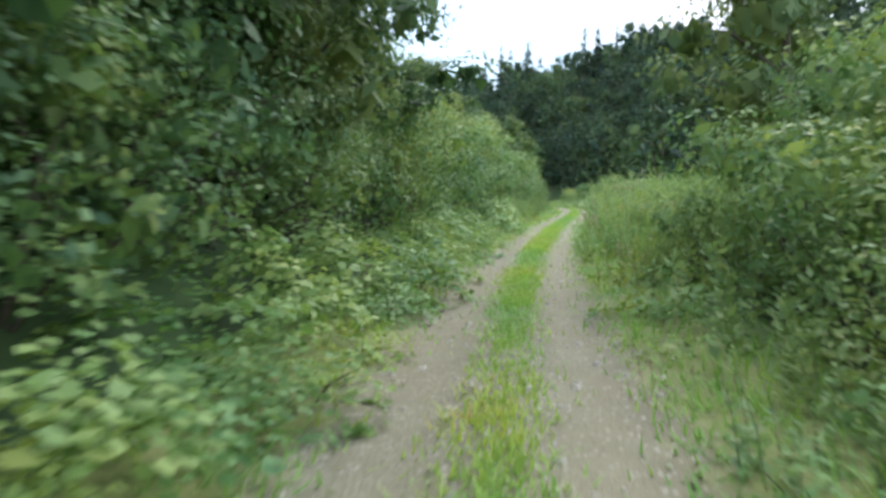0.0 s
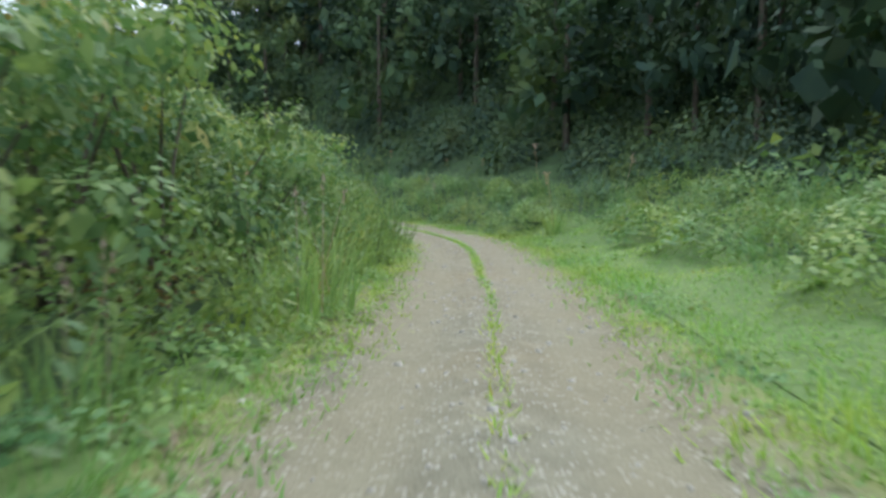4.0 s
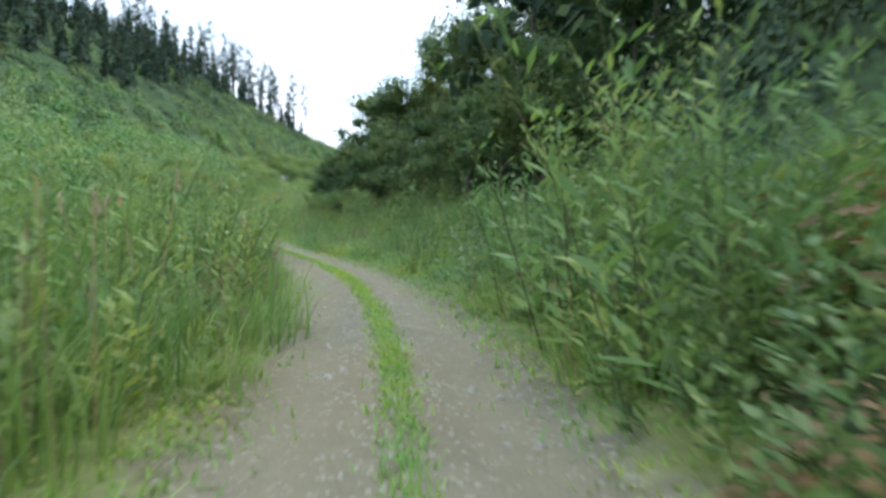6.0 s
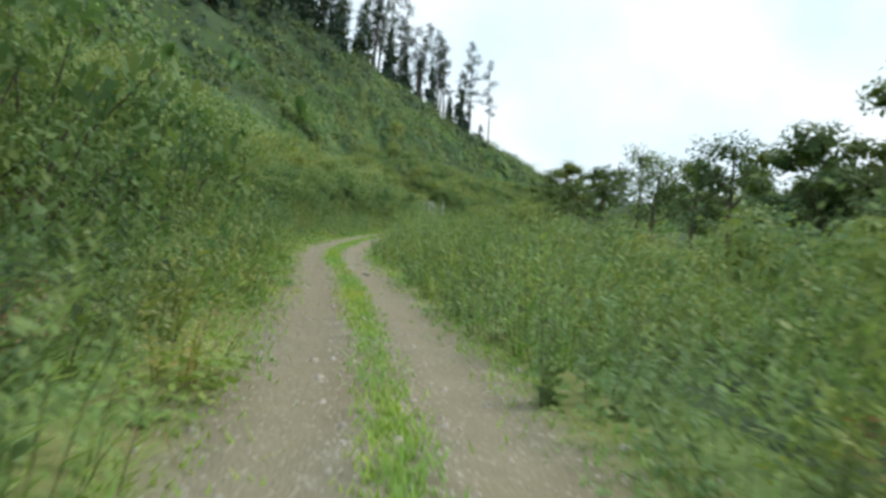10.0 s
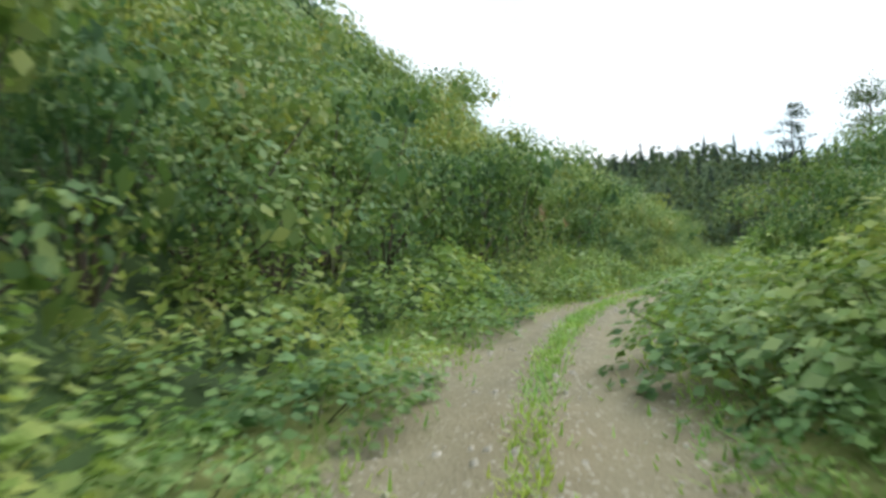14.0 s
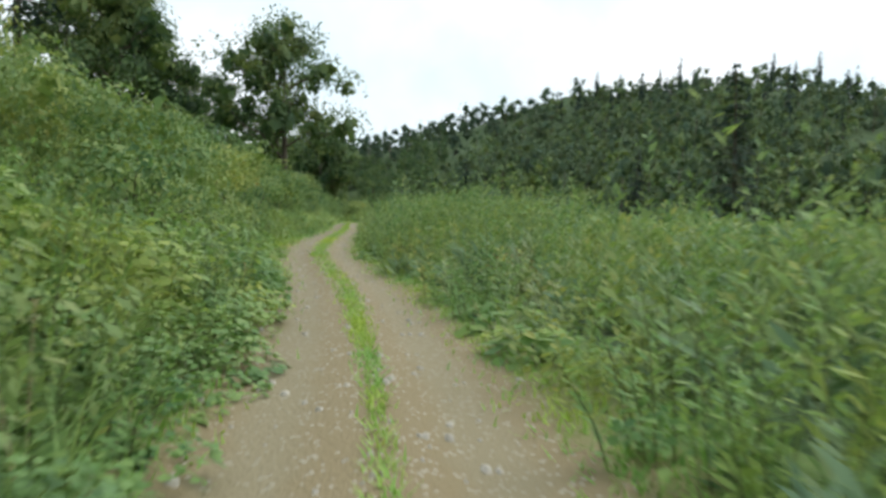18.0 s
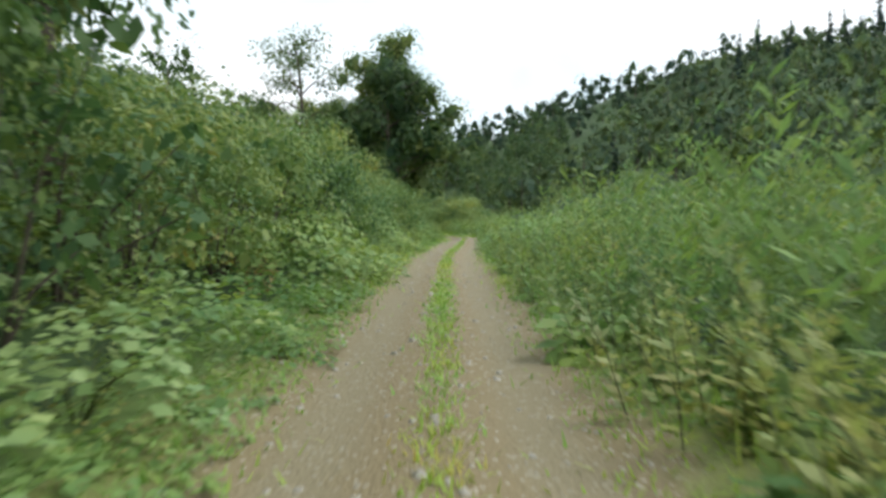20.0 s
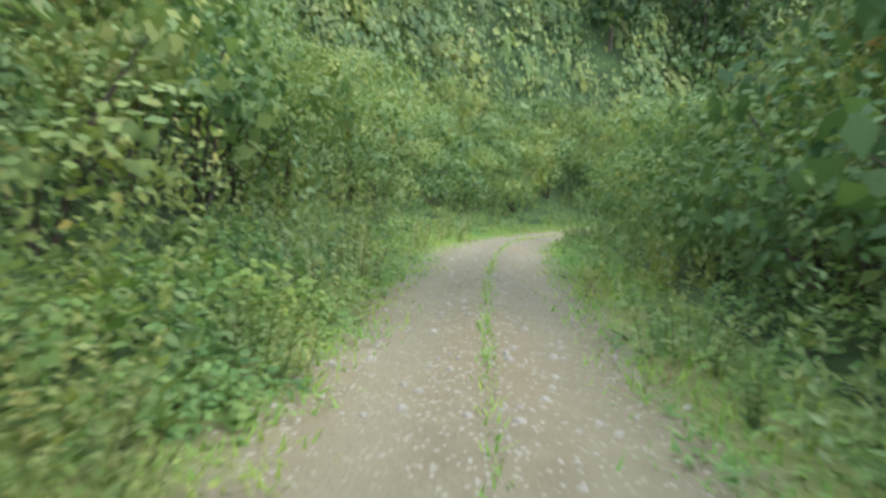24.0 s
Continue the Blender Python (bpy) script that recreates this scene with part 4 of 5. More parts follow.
# from station, to station, from and to metres off the middle (left is negative), spacing, size, kinds
BANDS = [
    # left side
    (-20, 20, -1.75, -3.6, .85, .9, "herb herb vine"), (-20, 16, -4.0, -6.4, 1.2, 1.3, "broad shrub shrub"), (-16, 17, -5.6, -7, 4, .75, "tree"), (18, 34, -6.8, -7.4, 3.4, .45, "tree"), (-6, 12, -5.2, -5.5, 4.6, .85, "tree"), (7, 12, 5.0, 5.4, 4.0, .62, "tree"), (1, 9, 3.6, 5.0, 1.5, 1.2, "broad shrub"),
    (37, 52, -5.8, -6.2, 2.6, .48, "tree"), (38, 54, -7.4, -8.0, 3, .52, "tree"), (20, 84, -1.75, -2.6, .9, .8, "herb herb weed"), (20, 84, -2.7, -4.2, 1.0, 1.0, "weed weed meadow herb"), (16, 50, -4.0, -8, 1.6, 1.35, "shrub broad broad"), (50, 86, -4.2, -7, 1.6, 1.2, "shrub broad broad"),
    (84, 113, -1.95, -4.2, .8, 1.0, "fleece fleece weed"), (84, 113, -4.6, -7, 1.5, 1.1, "weed broad meadow"),
    (113, 150, -2.2, -6.5, 1.0, .95, "meadow meadow weed"), (150, 166, -2.0, -5.5, 1.0, 1.0, "pampas meadow weed herb"), (151, 165, -2.6, -4.6, 2.2, 1.25, "pampas"), (150, 172, -5.0, -9.5, 2.0, .95, "broad shrub weed"), (158, 182, -3.6, -5.0, 2.6, .8, "broad shrub"),
    (166, 182, -1.9, -3.0, .9, .9, "herb meadow fleece"), (166, 182, -3.2, -6, 1.0, 1.15, "fleece meadow"), (182, 236, -1.9, -4.2, .9, 1.0, "weed herb weed fleece"),
    (190, 239, -4.6, -7.5, 1.7, 1.2, "broad shrub"), (166, 225, 6.6, 9.5, 1.6, .95, "broad vine"), (236, 246.5, -2.0, -5.0, .8, 1.0, "herb vine weed"), (239, 247, -4.8, -8.5, 1.0, .9, "vine weed herb"), (246, 258, -1.8, -3.0, .5, .55, "herb turf herb"), (245, 259, -7.5, -14, 1.2, 1.1, "broad shrub herb"), (243, 258, -2.0, -4.4, .55, .6, "herb herb turf"), (242, 247, -2.2, -4.6, .6, 1.05, "herb vine herb"), (232, 242.5, -2.9, -6, .8, 1.1, "weed broad herb vine"), (247, 257, -3.2, -8, .7, .5, "herb turf herb"),
    (257, 280, -2.0, -4.2, .9, .95, "herb vine weed vine"), (257, 282, -4.2, -9, 1.7, 1.3, "shrub broad broad"), (280, 308, -1.9, -3.0, .9, .95, "vine herb weed"),
    (280, 308, -3.5, -6.5, 1.4, 1.15, "broad shrub"), (304, 338, -2.2, -12, .75, .85, "fleece meadow fleece"), (334, 346, -2.0, -3.6, .85, .95, "vine weed herb"),
    (338, 392, -3.8, -7, 1.7, 1.15, "broad shrub"), (330, 392, -1.9, -4.2, .85, .95, "herb herb vine weed"), (392, 416, -2.0, -3.4, .9, .95, "herb vine weed"),
    (392, 416, -3.6, -7, 1.6, 1.25, "shrub broad"), (398, 417, -5.0, -5.6, 2.4, 1.05, "tree"), (416, 428, -2.2, -3.6, .7, .72, "meadow herb weed"), (408, 418, -2.3, -3.6, .9, .9, "vine herb"), (419, 427, -2.6, -5.6, .55, 1.05, "herb weed herb"), (416, 486, -4.2, -8, 1.7, 1.4, "broad shrub"),
    (428, 486, -2.2, -4.2, .9, .9, "weed herb"), (429, 446, -2.1, -3.3, .6, .95, "herb weed herb"),
    # low growth along both edges
    (-20, 486, -1.78, -2.3, .62, .9, "sprig turf sprig"), (-20, 486, 1.78, 2.3, .62, .9, "sprig turf sprig"),
    # right side
    (-20, 10, 1.8, 4.5, .9, .9, "weed herb"), (3, 11, 3.2, 4.2, 2.4, 1.3, "broad"), (10, 41, 2.0, 5.5, .85, 1.05, "weed weed fleece meadow"), (41, 62, 2.0, 3.4, .9, .95, "weed vine herb"),
    (41, 62, 3.5, 6, 1.5, .82, "broad vine"), (62, 74, 2.0, 5.0, .95, .85, "weed fleece vine"), (74, 91, 4.4, 8.5, 1.0, .9, "weed vine vine fleece"),
    (91, 105, 2.5, 5.5, .85, .75, "weed vine fleece weed"), (90, 106, 3.6, 5.0, 2.6, .85, "pampas sasa"), (105, 114, 2.3, 5.5, .85, 1.1, "weed weed fleece"), (113, 150, 2.2, 5.5, .95, .9, "meadow weed meadow"), (150, 166, 2.1, 5.5, .9, 1.0, "weed meadow pampas"), (152, 164, 2.5, 4.0, 1.5, 1.2, "pampas sasa pampas"), (166, 225, 2.1, 6, .95, 1.05, "weed weed fleece"),
    (225, 255, 2.2, 6.5, .95, .95, "meadow fleece weed"), (255, 262, 2.1, 4.6, .9, 1.0, "weed vine broad"), (262, 289, 2.0, 3.4, .85, .95, "vine vine herb"),
    (262, 289, 3.5, 6.5, 1.5, .74, "broad vine"), (286, 326, 2.1, 5.5, .8, 1.0, "sasa sasa weed"), (289, 310, 5.6, 8.5, 1.5, 1.0, "vine broad"), (322, 345, 2.3, 7.5, 1.0, 1.2, "weed sasa fleece weed"), (308, 324, 5.6, 8, 1.0, 1.0, "weed fleece"), (344, 380, 2.3, 7.5, 1.0, 1.4, "weed fleece weed"), (297, 380, 1.95, 2.3, 1.6, .9, "butter herb"),
    (380, 412, 3.0, 7.0, 1.0, 1.0, "vine vine weed"), (380, 402, 1.9, 2.9, .9, .85, "vine herb"), (412, 426, 2.2, 4.6, .9, 1.0, "weed vine weed"),
    (414, 430, 4.6, 7, 1.6, 1.2, "broad shrub"), (426, 486, 2.3, 4.2, .9, .9, "herb weed"), (430, 486, 4.4, 8, 1.8, 1.5, "broad shrub"),
    (124, 140, 7.6, 10.2, 2.6, .5, "tree"), (140, 150, 7.0, 9.6, 2.4, .5, "tree"), (128, 150, 5.6, 6.5, 1.4, .8, "shrub weed"),
    (112, 119, 2.7, 4.6, .9, 1.5, "weed fleece"),
    (138, 172, -1.9, -3.4, .6, .8, "weed herb meadow"), (-4, 14, -4.3, -4.6, 4.5, .7, "tree"),
    (330.5, 341, -1.8, -4.0, .6, .9, "herb vine herb weed"), (305, 331, -5.35, -6.0, .45, .6, "herb meadow weed"),
    # withered plants here and there
    (108, 118, 2.3, 3.2, 1.6, 1.1, "rusty"), (60, 130, -2.6, -4.0, 7, .8, "rusty"), (150, 235, 2.6, 4.2, 8, .8, "rusty"), (150, 240, -2.4, -4, 7, .7, "rusty"), (300, 380, 3, 5, 6, .9, "rusty"), (335, 400, -2.3, -3.5, 7, .7, "rusty"),
    (110, 128, -1.9, -3.2, .8, 1.15, "fleece weed meadow"),
]


def thin_out(v, f):
    """Every second leaf or blade, for stands behind the first rows."""
    run = 1 if len(v) == 4 * len(f) else 3
    keep = np.repeat((np.arange(len(f) // run) % 5) < 3, run)
    return v, f[keep]


def scatter_bands():
    """The plants nearest the track stand singly; those behind are joined, kind by kind."""
    spots = []
    for s0, s1, d0, d1, gap, size, kinds in BANDS:
        s1 = min(s1, LAST - 1)
        kinds = kinds.split()
        luck = random.Random(f"{s0} {d0} {kinds}")
        side = 1 if d0 > 0 else -1
        rows = max(1, round(abs(d1 - d0) / gap) + 1)
        for r in range(rows):
            d = d0 + side * r * gap
            s = s0 + luck.uniform(0, gap / K)
            while s < s1:
                off = side * (np.interp(s, [w[0] for w in WIDTH], [w[1] for w in WIDTH]) - 1.6)
                spots.append((s, d + off + luck.gauss(0, gap * .16), luck.choice(kinds), size * luck.uniform(.75, 1.25), luck.uniform(.8, 1.2), r))
                s += gap / K * luck.uniform(.8, 1.2)
    x, y, _ = on_road(np.array([p[0] for p in spots]), np.array([p[1] for p in spots]))
    z = land(x, y)
    near = np.abs(nearest(x, y)[1])
    made = {}
    for (s, d, kind, size, tall, r), px, py, pz, off in zip(spots, x, y, z, near):
        gravel = np.interp(s, [w[0] for w in WIDTH], [w[1] for w in WIDTH])
        if off < gravel + (.4 if kind in ("weed", "fleece", "rusty") else .15):
            continue
        if 420 < s < 425 and -4.8 < d < -2.4:
            kind, size = ("herb", .75) if kind in ("shrub", "broad", "vine", "tree") else (kind, size * .6)
        if 289.5 < s < 296.5 and 3.0 < d < 6.2:
            continue
        if 306 < s < 331 and d < 0 and off < bank_foot(s) - .35:
            continue
        if 303 < s < 331 and d < 0 and bank_foot(s) > 3 and off < bank_foot(s) + 1.3:
            kind, size = dice.choice(("vine", "weed", "vine")), size * .9
        if kind in ("weed", "fleece"):
            size = min(size, max(.5, (off - gravel + .15) / .6))
        if kind in ("shrub", "broad") and off < 1.9 + 1.2 * size:
            size = max(.35, (off - 1.9) / 1.2)
        if r == 0 and abs(d) < 2.3:
            size, tall = size * .8, tall * .8
        made.setdefault(kind, []).append((off + dice.uniform(0, 1.2), px, py, pz, size, tall))
    for kind, rows in made.items():
        rows.sort()
        most = 200
        for _, px, py, pz, size, tall in rows[:most]:
            plant(kind, px, py, size, size * tall, pz)
        if rows[most:]:
            variants, name, label, category, group = KINDS[kind]
            for i in range(len(variants[0])):
                if variants[0][i].name in ("stalkwork", "branchwork", "vinework"):
                    continue
                part_mat = variants[0][i].mat
                merge(name + "_" + variants[0][i].name, [(px, py, size, tall) for _, px, py, pz, size, tall in rows[most:]],
                      [(*thin_out(*v[i].arrays()), None) for v in variants] if kind in ("weed", "fleece", "meadow") else [(*v[i].arrays(), None) for v in variants], [part_mat], label.replace("beside the gravel track", "in a dense stand").replace("beside the track", "in a dense stand"), category, 900 + len(rows))


# ---- woods and scrub on the hillsides, too many to count ----
def low_tree(seed, height, spread, n, leaf, clumps=10, sprays=8, spray=1.0):
    """A far broadleaf tree: a domed crown of leafy clumps on a short trunk."""
    rng = np.random.default_rng(seed)
    soup = Soup()
    for i in range(clumps):
        u = (i + .5) / clumps
        a, q = i * 2.4 + rng.normal(0, .3), spread * .62 * math.sqrt(max(0, 1 - (u * 1.1 - .25) ** 2)) * rng.uniform(.6, 1.0)
        c = np.array([math.cos(a) * q, math.sin(a) * q, height * (.16 + .68 * u)])
        r = spread * rng.uniform(.34, .52) * (1.1 - .35 * u)
        soup.add(*inner(rng, c, r, sprays, .8, spray))
        soup.add(*shell(rng, c, r, n // clumps, leaf, .62, .8, -.4, .3))
    n = sum(len(f) for f in soup.f)
    soup.add(*tube([(0, 0, -1), (0, 0, height * .7)], [height * .02, height * .008], 4))
    v, f = soup.arrays()
    return v, f, np.arange(len(f)) >= n


def low_conifer(seed, height, spread, n, leaf, low=.1):
    """A far conifer: a pointed crown of drooping sprays."""
    rng = np.random.default_rng(seed)
    u = low + (1 - low) * rng.random(n) ** .75 * .97
    a = rng.random(n) * 6.28
    q = spread * (1 - (u - low) / (1 - low)) ** .85 * rng.uniform(.55, 1.0, n) + .05
    w = np.stack([np.cos(a), np.sin(a), rng.uniform(-.8, -.2, n)], axis=1)
    p = np.stack([np.cos(a) * q * .62, np.sin(a) * q * .62, u * height], axis=1)
    size = leaf * rng.uniform(.6, 1.3, n) * (1.1 - .45 * u)
    out = np.stack([np.cos(a) * .7, np.sin(a) * .7, np.ones(n)], axis=1)
    soup = Soup()
    soup.add(*leaves(rng, p, w, out + rng.normal(0, .2, (n, 3)), size, size * .5, .06, .1))
    for q in np.linspace(low, .9, 9):
        soup.add(*inner(rng, np.array([0, 0, height * q]), spread * (.75 * (1 - (q - low) / (1 - low)) ** .85 + .05), 6, 1.0, 1.1))
    k = sum(len(f) for f in soup.f)
    soup.add(*tube([(0, 0, -1), (0, 0, height * .7)], [height * .016, .05], 4))
    v, f = soup.arrays()
    return v, f, np.arange(len(f)) >= k


def low_mound(seed, n, radius, height, leaf, lobes=4, sprays=9, spray=.9):
    """A mound of scrub: a few leafy lobes of different heights."""
    rng = np.random.default_rng(seed)
    soup = Soup()
    for i in range(lobes):
        a, q = i * 6.283 / lobes + rng.normal(0, .5), radius * rng.uniform(.2, .6)
        r, h = radius * rng.uniform(.42, .68), height * rng.uniform(.55, 1.05)
        c = np.array([math.cos(a) * q, math.sin(a) * q, 0])
        soup.add(*inner(rng, c, r, sprays, h / r * .8, spray))
        soup.add(*shell(rng, c, r, n // lobes, leaf, .6, h / r, -.05, .3))
    v, f = soup.arrays()
    return v, f, np.zeros(len(f))


def merge(name, spots, templates, mats, label, category, seed=0):
    """Many far plants as one object; spots: x, y, size, height factor. Low mounds lie along the slope."""
    rng = np.random.default_rng(seed or len(spots))
    spots = np.asarray(spots, float)
    z = land(spots[:, 0], spots[:, 1])
    slope = np.zeros((len(spots), 2))
    if category == "scrub":
        slope[:, 0] = (land(spots[:, 0] + 1, spots[:, 1]) - land(spots[:, 0] - 1, spots[:, 1])) / 2
        slope[:, 1] = (land(spots[:, 0], spots[:, 1] + 1) - land(spots[:, 0], spots[:, 1] - 1)) / 2
        slope = np.clip(slope, -2.2, 2.2)
    kinds = len(mats) - (mats[-1] is BARK)
    vs, fs, ms, n = [], [], [], 0
    pick = rng.integers(0, len(templates), len(spots))
    ang = rng.random(len(spots)) * 6.28
    for (x, y, k, h), pz, (gx, gy), t, a in zip(spots, z, slope, pick, ang):
        v, f, m = templates[t]
        c, s = math.cos(a) * k, math.sin(a) * k
        px, py = v[:, 0] * c - v[:, 1] * s, v[:, 0] * s + v[:, 1] * c
        vs.append(np.stack([px + x, py + y, v[:, 2] * k * h + pz + gx * px + gy * py], axis=1))
        fs.append(f + n)
        ms.append(np.where(m, kinds, rng.integers(0, kinds)) if m is not None else np.zeros(len(f)))
        n += len(v)
    ob = new(name, mesh_of(name, np.vstack(vs), np.vstack(fs), mats, np.concatenate(ms), True))
    return tagged(ob, label, category, kind="stuff")


def fill(rng, box, gap, test, size=(.75, 1.3)):
    """Jittered spots in a box of the plan, kept where test(x, y, s, d, z) holds; all in units of the plan."""
    x0, y0, x1, y1 = (q * K for q in box)
    gap = gap * K
    gx, gy = np.meshgrid(np.arange(x0, x1, gap), np.arange(y0, y1, gap))
    x, y = gx.ravel() + rng.normal(0, gap * .3, gx.size), gy.ravel() + rng.normal(0, gap * .3, gx.size)
    s, d, _ = nearest(x, y)
    ok = test(x / K, y / K, s, d / K, land(x, y) / K)
    k = rng.uniform(*size, len(x)) * K
    return np.stack([x, y, k, rng.uniform(.85, 1.2, len(x))], axis=1)[ok]


scatter_bands()
woods = np.random.default_rng(5)
NEARWOOD = [low_tree(i, 9, 4.0, 1150, .2, 18, 26, .42) for i in range(7, 11)]
BROADWOOD = [low_tree(i, 9, 4.0, 200, .5, 12) for i in range(4)]
CEDARWOOD = [low_conifer(i, 13, 3.0, 170, .8) for i in range(4)]
UPPERWOOD = [low_conifer(i, 12, 3.4, 140, .95) for i in range(4, 8)]
FARWOOD = [low_tree(i, 5.0, 2.9, 60, .45, 6) for i in range(5)]
FARCEDAR = [low_conifer(i, 8.5, 2.1, 70, .75) for i in range(4)]
SCRUB = [low_mound(i, 84, 1.5, 1.3, .28) for i in range(5)]
FINESCRUB = [low_mound(i, 150, 1.5, 1.3, .2) for i in (11, 12, 13, 14)]
THICKET = [low_mound(i, 330, 2.2, 2.4, .22, 6, 22, .5) for i in (7, 8, 9)]

# the wooded hill beyond the bend
near_hill = lambda x, y, s, d, z: (d > np.where(s > 84, 8.5, 12)) & (s > 30) & (s < 132) & (np.hypot(x + 10, y - 110) < 105) & (y < 172 - .1 * x)
merge("hill_wood", fill(woods, (-48, 40, 90, 175), 5.2, lambda x, y, s, d, z: near_hill(x, y, s, d, z) & ((d > 26) | (s < 84)), (.65, 1.1)), BROADWOOD, [SHADED_WOOD, SHADED_WOOD, FRESH, BARK], "dense dark broadleaf wood on the steep hillside", "woods")
merge("hill_edge_wood", fill(woods, (-48, 40, 90, 175), 3.9, lambda x, y, s, d, z: near_hill(x, y, s, d, z) & (d <= 26) & (s >= 84), (.8, 1.25)), NEARWOOD, [SHADED_WOOD, SHADED_WOOD, FRESH, BARK], "dark broadleaf trees at the edge of the wooded hill", "woods")
merge("hill_thicket", fill(woods, (-48, 60, 60, 165), 2.1, lambda x, y, s, d, z: (d > 6.0) & (d < 20) & (s > 86) & (s < 148), (.5, .95)), THICKET, [SHADED_WOOD, SHADED_WOOD, FRESH], "dark thicket at the foot of the wooded hill", "scrub")
merge("hill_cedars", fill(woods, (-40, 118, 110, 180), 8.0, lambda x, y, s, d, z: near_hill(x, y, s, d, z) & (z > 14), (.6, 1.0)), CEDARWOOD, [CONIFER, BARK], "dark cedars along the top of the hillside", "woods")
merge("grove", fill(woods, (-84, 160, -40, 205), 4.4, lambda x, y, s, d, z: (d > 13) & (x > -51 - .46 * (y - 136)) & (y < 190 - .5 * (x + 60)), (1.3, 1.9)), NEARWOOD, [SHADED_WOOD, SHADED_WOOD, FRESH, BARK], "tall dark wood beyond the weeds", "woods")
# the long ridge across the valley
far_side = lambda x, y, s, d, z: (z > 16) & (d > np.where(s > 436, 17, 30)) & (s > 200)
merge("ridge_wood", fill(woods, (-430, 290, 30, 450), 5.0, far_side, (.65, 1.35)), FARWOOD, [SHADED_WOOD, SHADED_WOOD, FRESH, BARK], "dark green woods covering the far ridge", "woods")
merge("ridge_cedars", fill(woods, (-430, 340, 30, 450), 8.5, lambda x, y, s, d, z: far_side(x, y, s, d, z) & ((z > 40) | (bumps(x, y, 19) > .4)), (.6, 1.1)), FARCEDAR, [CONIFER, BARK], "pointed dark cedars on the far ridge", "woods")
merge("end_ridge_wood", fill(woods, (-400, 225, -250, 445), 8.0, lambda x, y, s, d, z: ~far_side(x, y, s, d, z) & (z > 18) & (np.abs(d) > 36), (.8, 1.5)), FARWOOD, [SHADED_WOOD, SHADED_WOOD, FRESH, BARK], "dark woods on the hill behind the end of the track", "woods")
# the valley floor to the right
merge("knoll_wood", fill(woods, (-172, 235, -75, 335), 4.4, lambda x, y, s, d, z: (d > 22) & (z > 16.5) & (s > 280) & (s < 400), (.8, 1.2)), FARWOOD, [SHADED_WOOD, SHADED_WOOD, FRESH, BARK], "dark woods on the low hill beside the valley", "woods")
merge("valley_wood", fill(woods, (-250, 130, -20, 400), 11, lambda x, y, s, d, z: (d > 30) & (s > 140) & (s < 425) & (z <= 22), (.4, .85)), BROADWOOD, [TREE, BARK], "scattered broadleaf trees on the valley floor", "woods")
merge("valley_scrub", fill(woods, (-250, 100, 0, 370), 3.3, lambda x, y, s, d, z: (d > 5.5) & (d < np.where(s > 395, 75, 46)) & (s > 140) & (s < 480), (.7, 1.3)), SCRUB, [WEED, SHRUB, VINE], "rank green weeds and scrub beside the track", "scrub")
# the open slope left of the track
open_slope = lambda x, y, s, d, z: (d < np.where((s > 244) & (s < 259), -9.0, -5.8)) & (d > -80) & (s > 92) & (s < 300)
upper = lambda x, y, s, d, z: (((d < -25) & (z > 29)) | ((d < -46) & (z > 22)) | ((d < -14) & (z > 25) & (s > 238))) & (s > 100) & (y > 70 - .3 * (x + 200))
merge("slope_herbs", fill(woods, (-215, 50, 0, 235), 2.1, lambda x, y, s, d, z: open_slope(x, y, s, d, z) & (d > -16) & ~upper(x, y, s, d, z), (.75, 1.4)), FINESCRUB, [HERB, SHRUB], "bright green herbs and vines at the foot of the cleared slope", "scrub")
merge("crest_scrub", fill(woods, (-190, 165, -120, 235), 1.9, lambda x, y, s, d, z: (d < -9) & (d > -48) & (s > 228) & (s < 300), (.7, 1.2)), SCRUB, [TREE, SHRUB, TREE], "green scrub clinging to the steep end of the slope", "scrub")
merge("bank_scrub", fill(woods, (-150, 160, -105, 205), 1.0, lambda x, y, s, d, z: (d < -2.9) & (d > -17) & (((s > 256.3) & (s < 262)) | ((s > 242.5) & (s < 247) & (d < -5)) | ((s > 244) & (s < 260) & (d < -8))), (.45, .75)), FINESCRUB, [SHRUB, SHRUB, HERB], "dense green scrub on the steep bank round the fence", "scrub")
merge("slope_scrub", fill(woods, (-215, 50, 0, 235), 2.8, lambda x, y, s, d, z: open_slope(x, y, s, d, z) & (d <= -16) & ~upper(x, y, s, d, z), (.9, 1.7)), SCRUB, [SHRUB, HERB, TREE, TREE], "green scrub covering the cleared slope", "scrub")
merge("slope_shrubs", fill(woods, (-215, 50, 0, 235), 6.5, lambda x, y, s, d, z: open_slope(x, y, s, d, z) & (z < 40) & (d < -9), (.4, 1.0)), THICKET, [TREE, SHRUB], "darker shrubs scattered over the cleared slope", "scrub")
merge("upper_wood", fill(woods, (-290, 80, -105, 235), 4.0, lambda x, y, s, d, z: upper(x, y, s, d, z) & ((d < -25) | (s < 238)), (.45, .78)), UPPERWOOD, [CONIFER, BARK], "dark pines and cedars on the upper slope", "woods")
# scrub all in the darkened leaf colour, standing in for shade under the pines
merge("upper_scrub", fill(woods, (-290, 80, -100, 235), 4.4, upper, (1.2, 1.8)), SCRUB, [SHADED_WOOD], "undergrowth of the upper slope, coloured dark for the shade beneath the trees", "scrub")
merge("mound_scrub", fill(woods, (-200, 215, -140, 290), 2.6, lambda x, y, s, d, z: (d < -8) & (d > -34) & (s > 288) & (s < 342), (.6, .9)), SCRUB, [GRASS], "rank pale grass and weeds on the mound", "scrub")
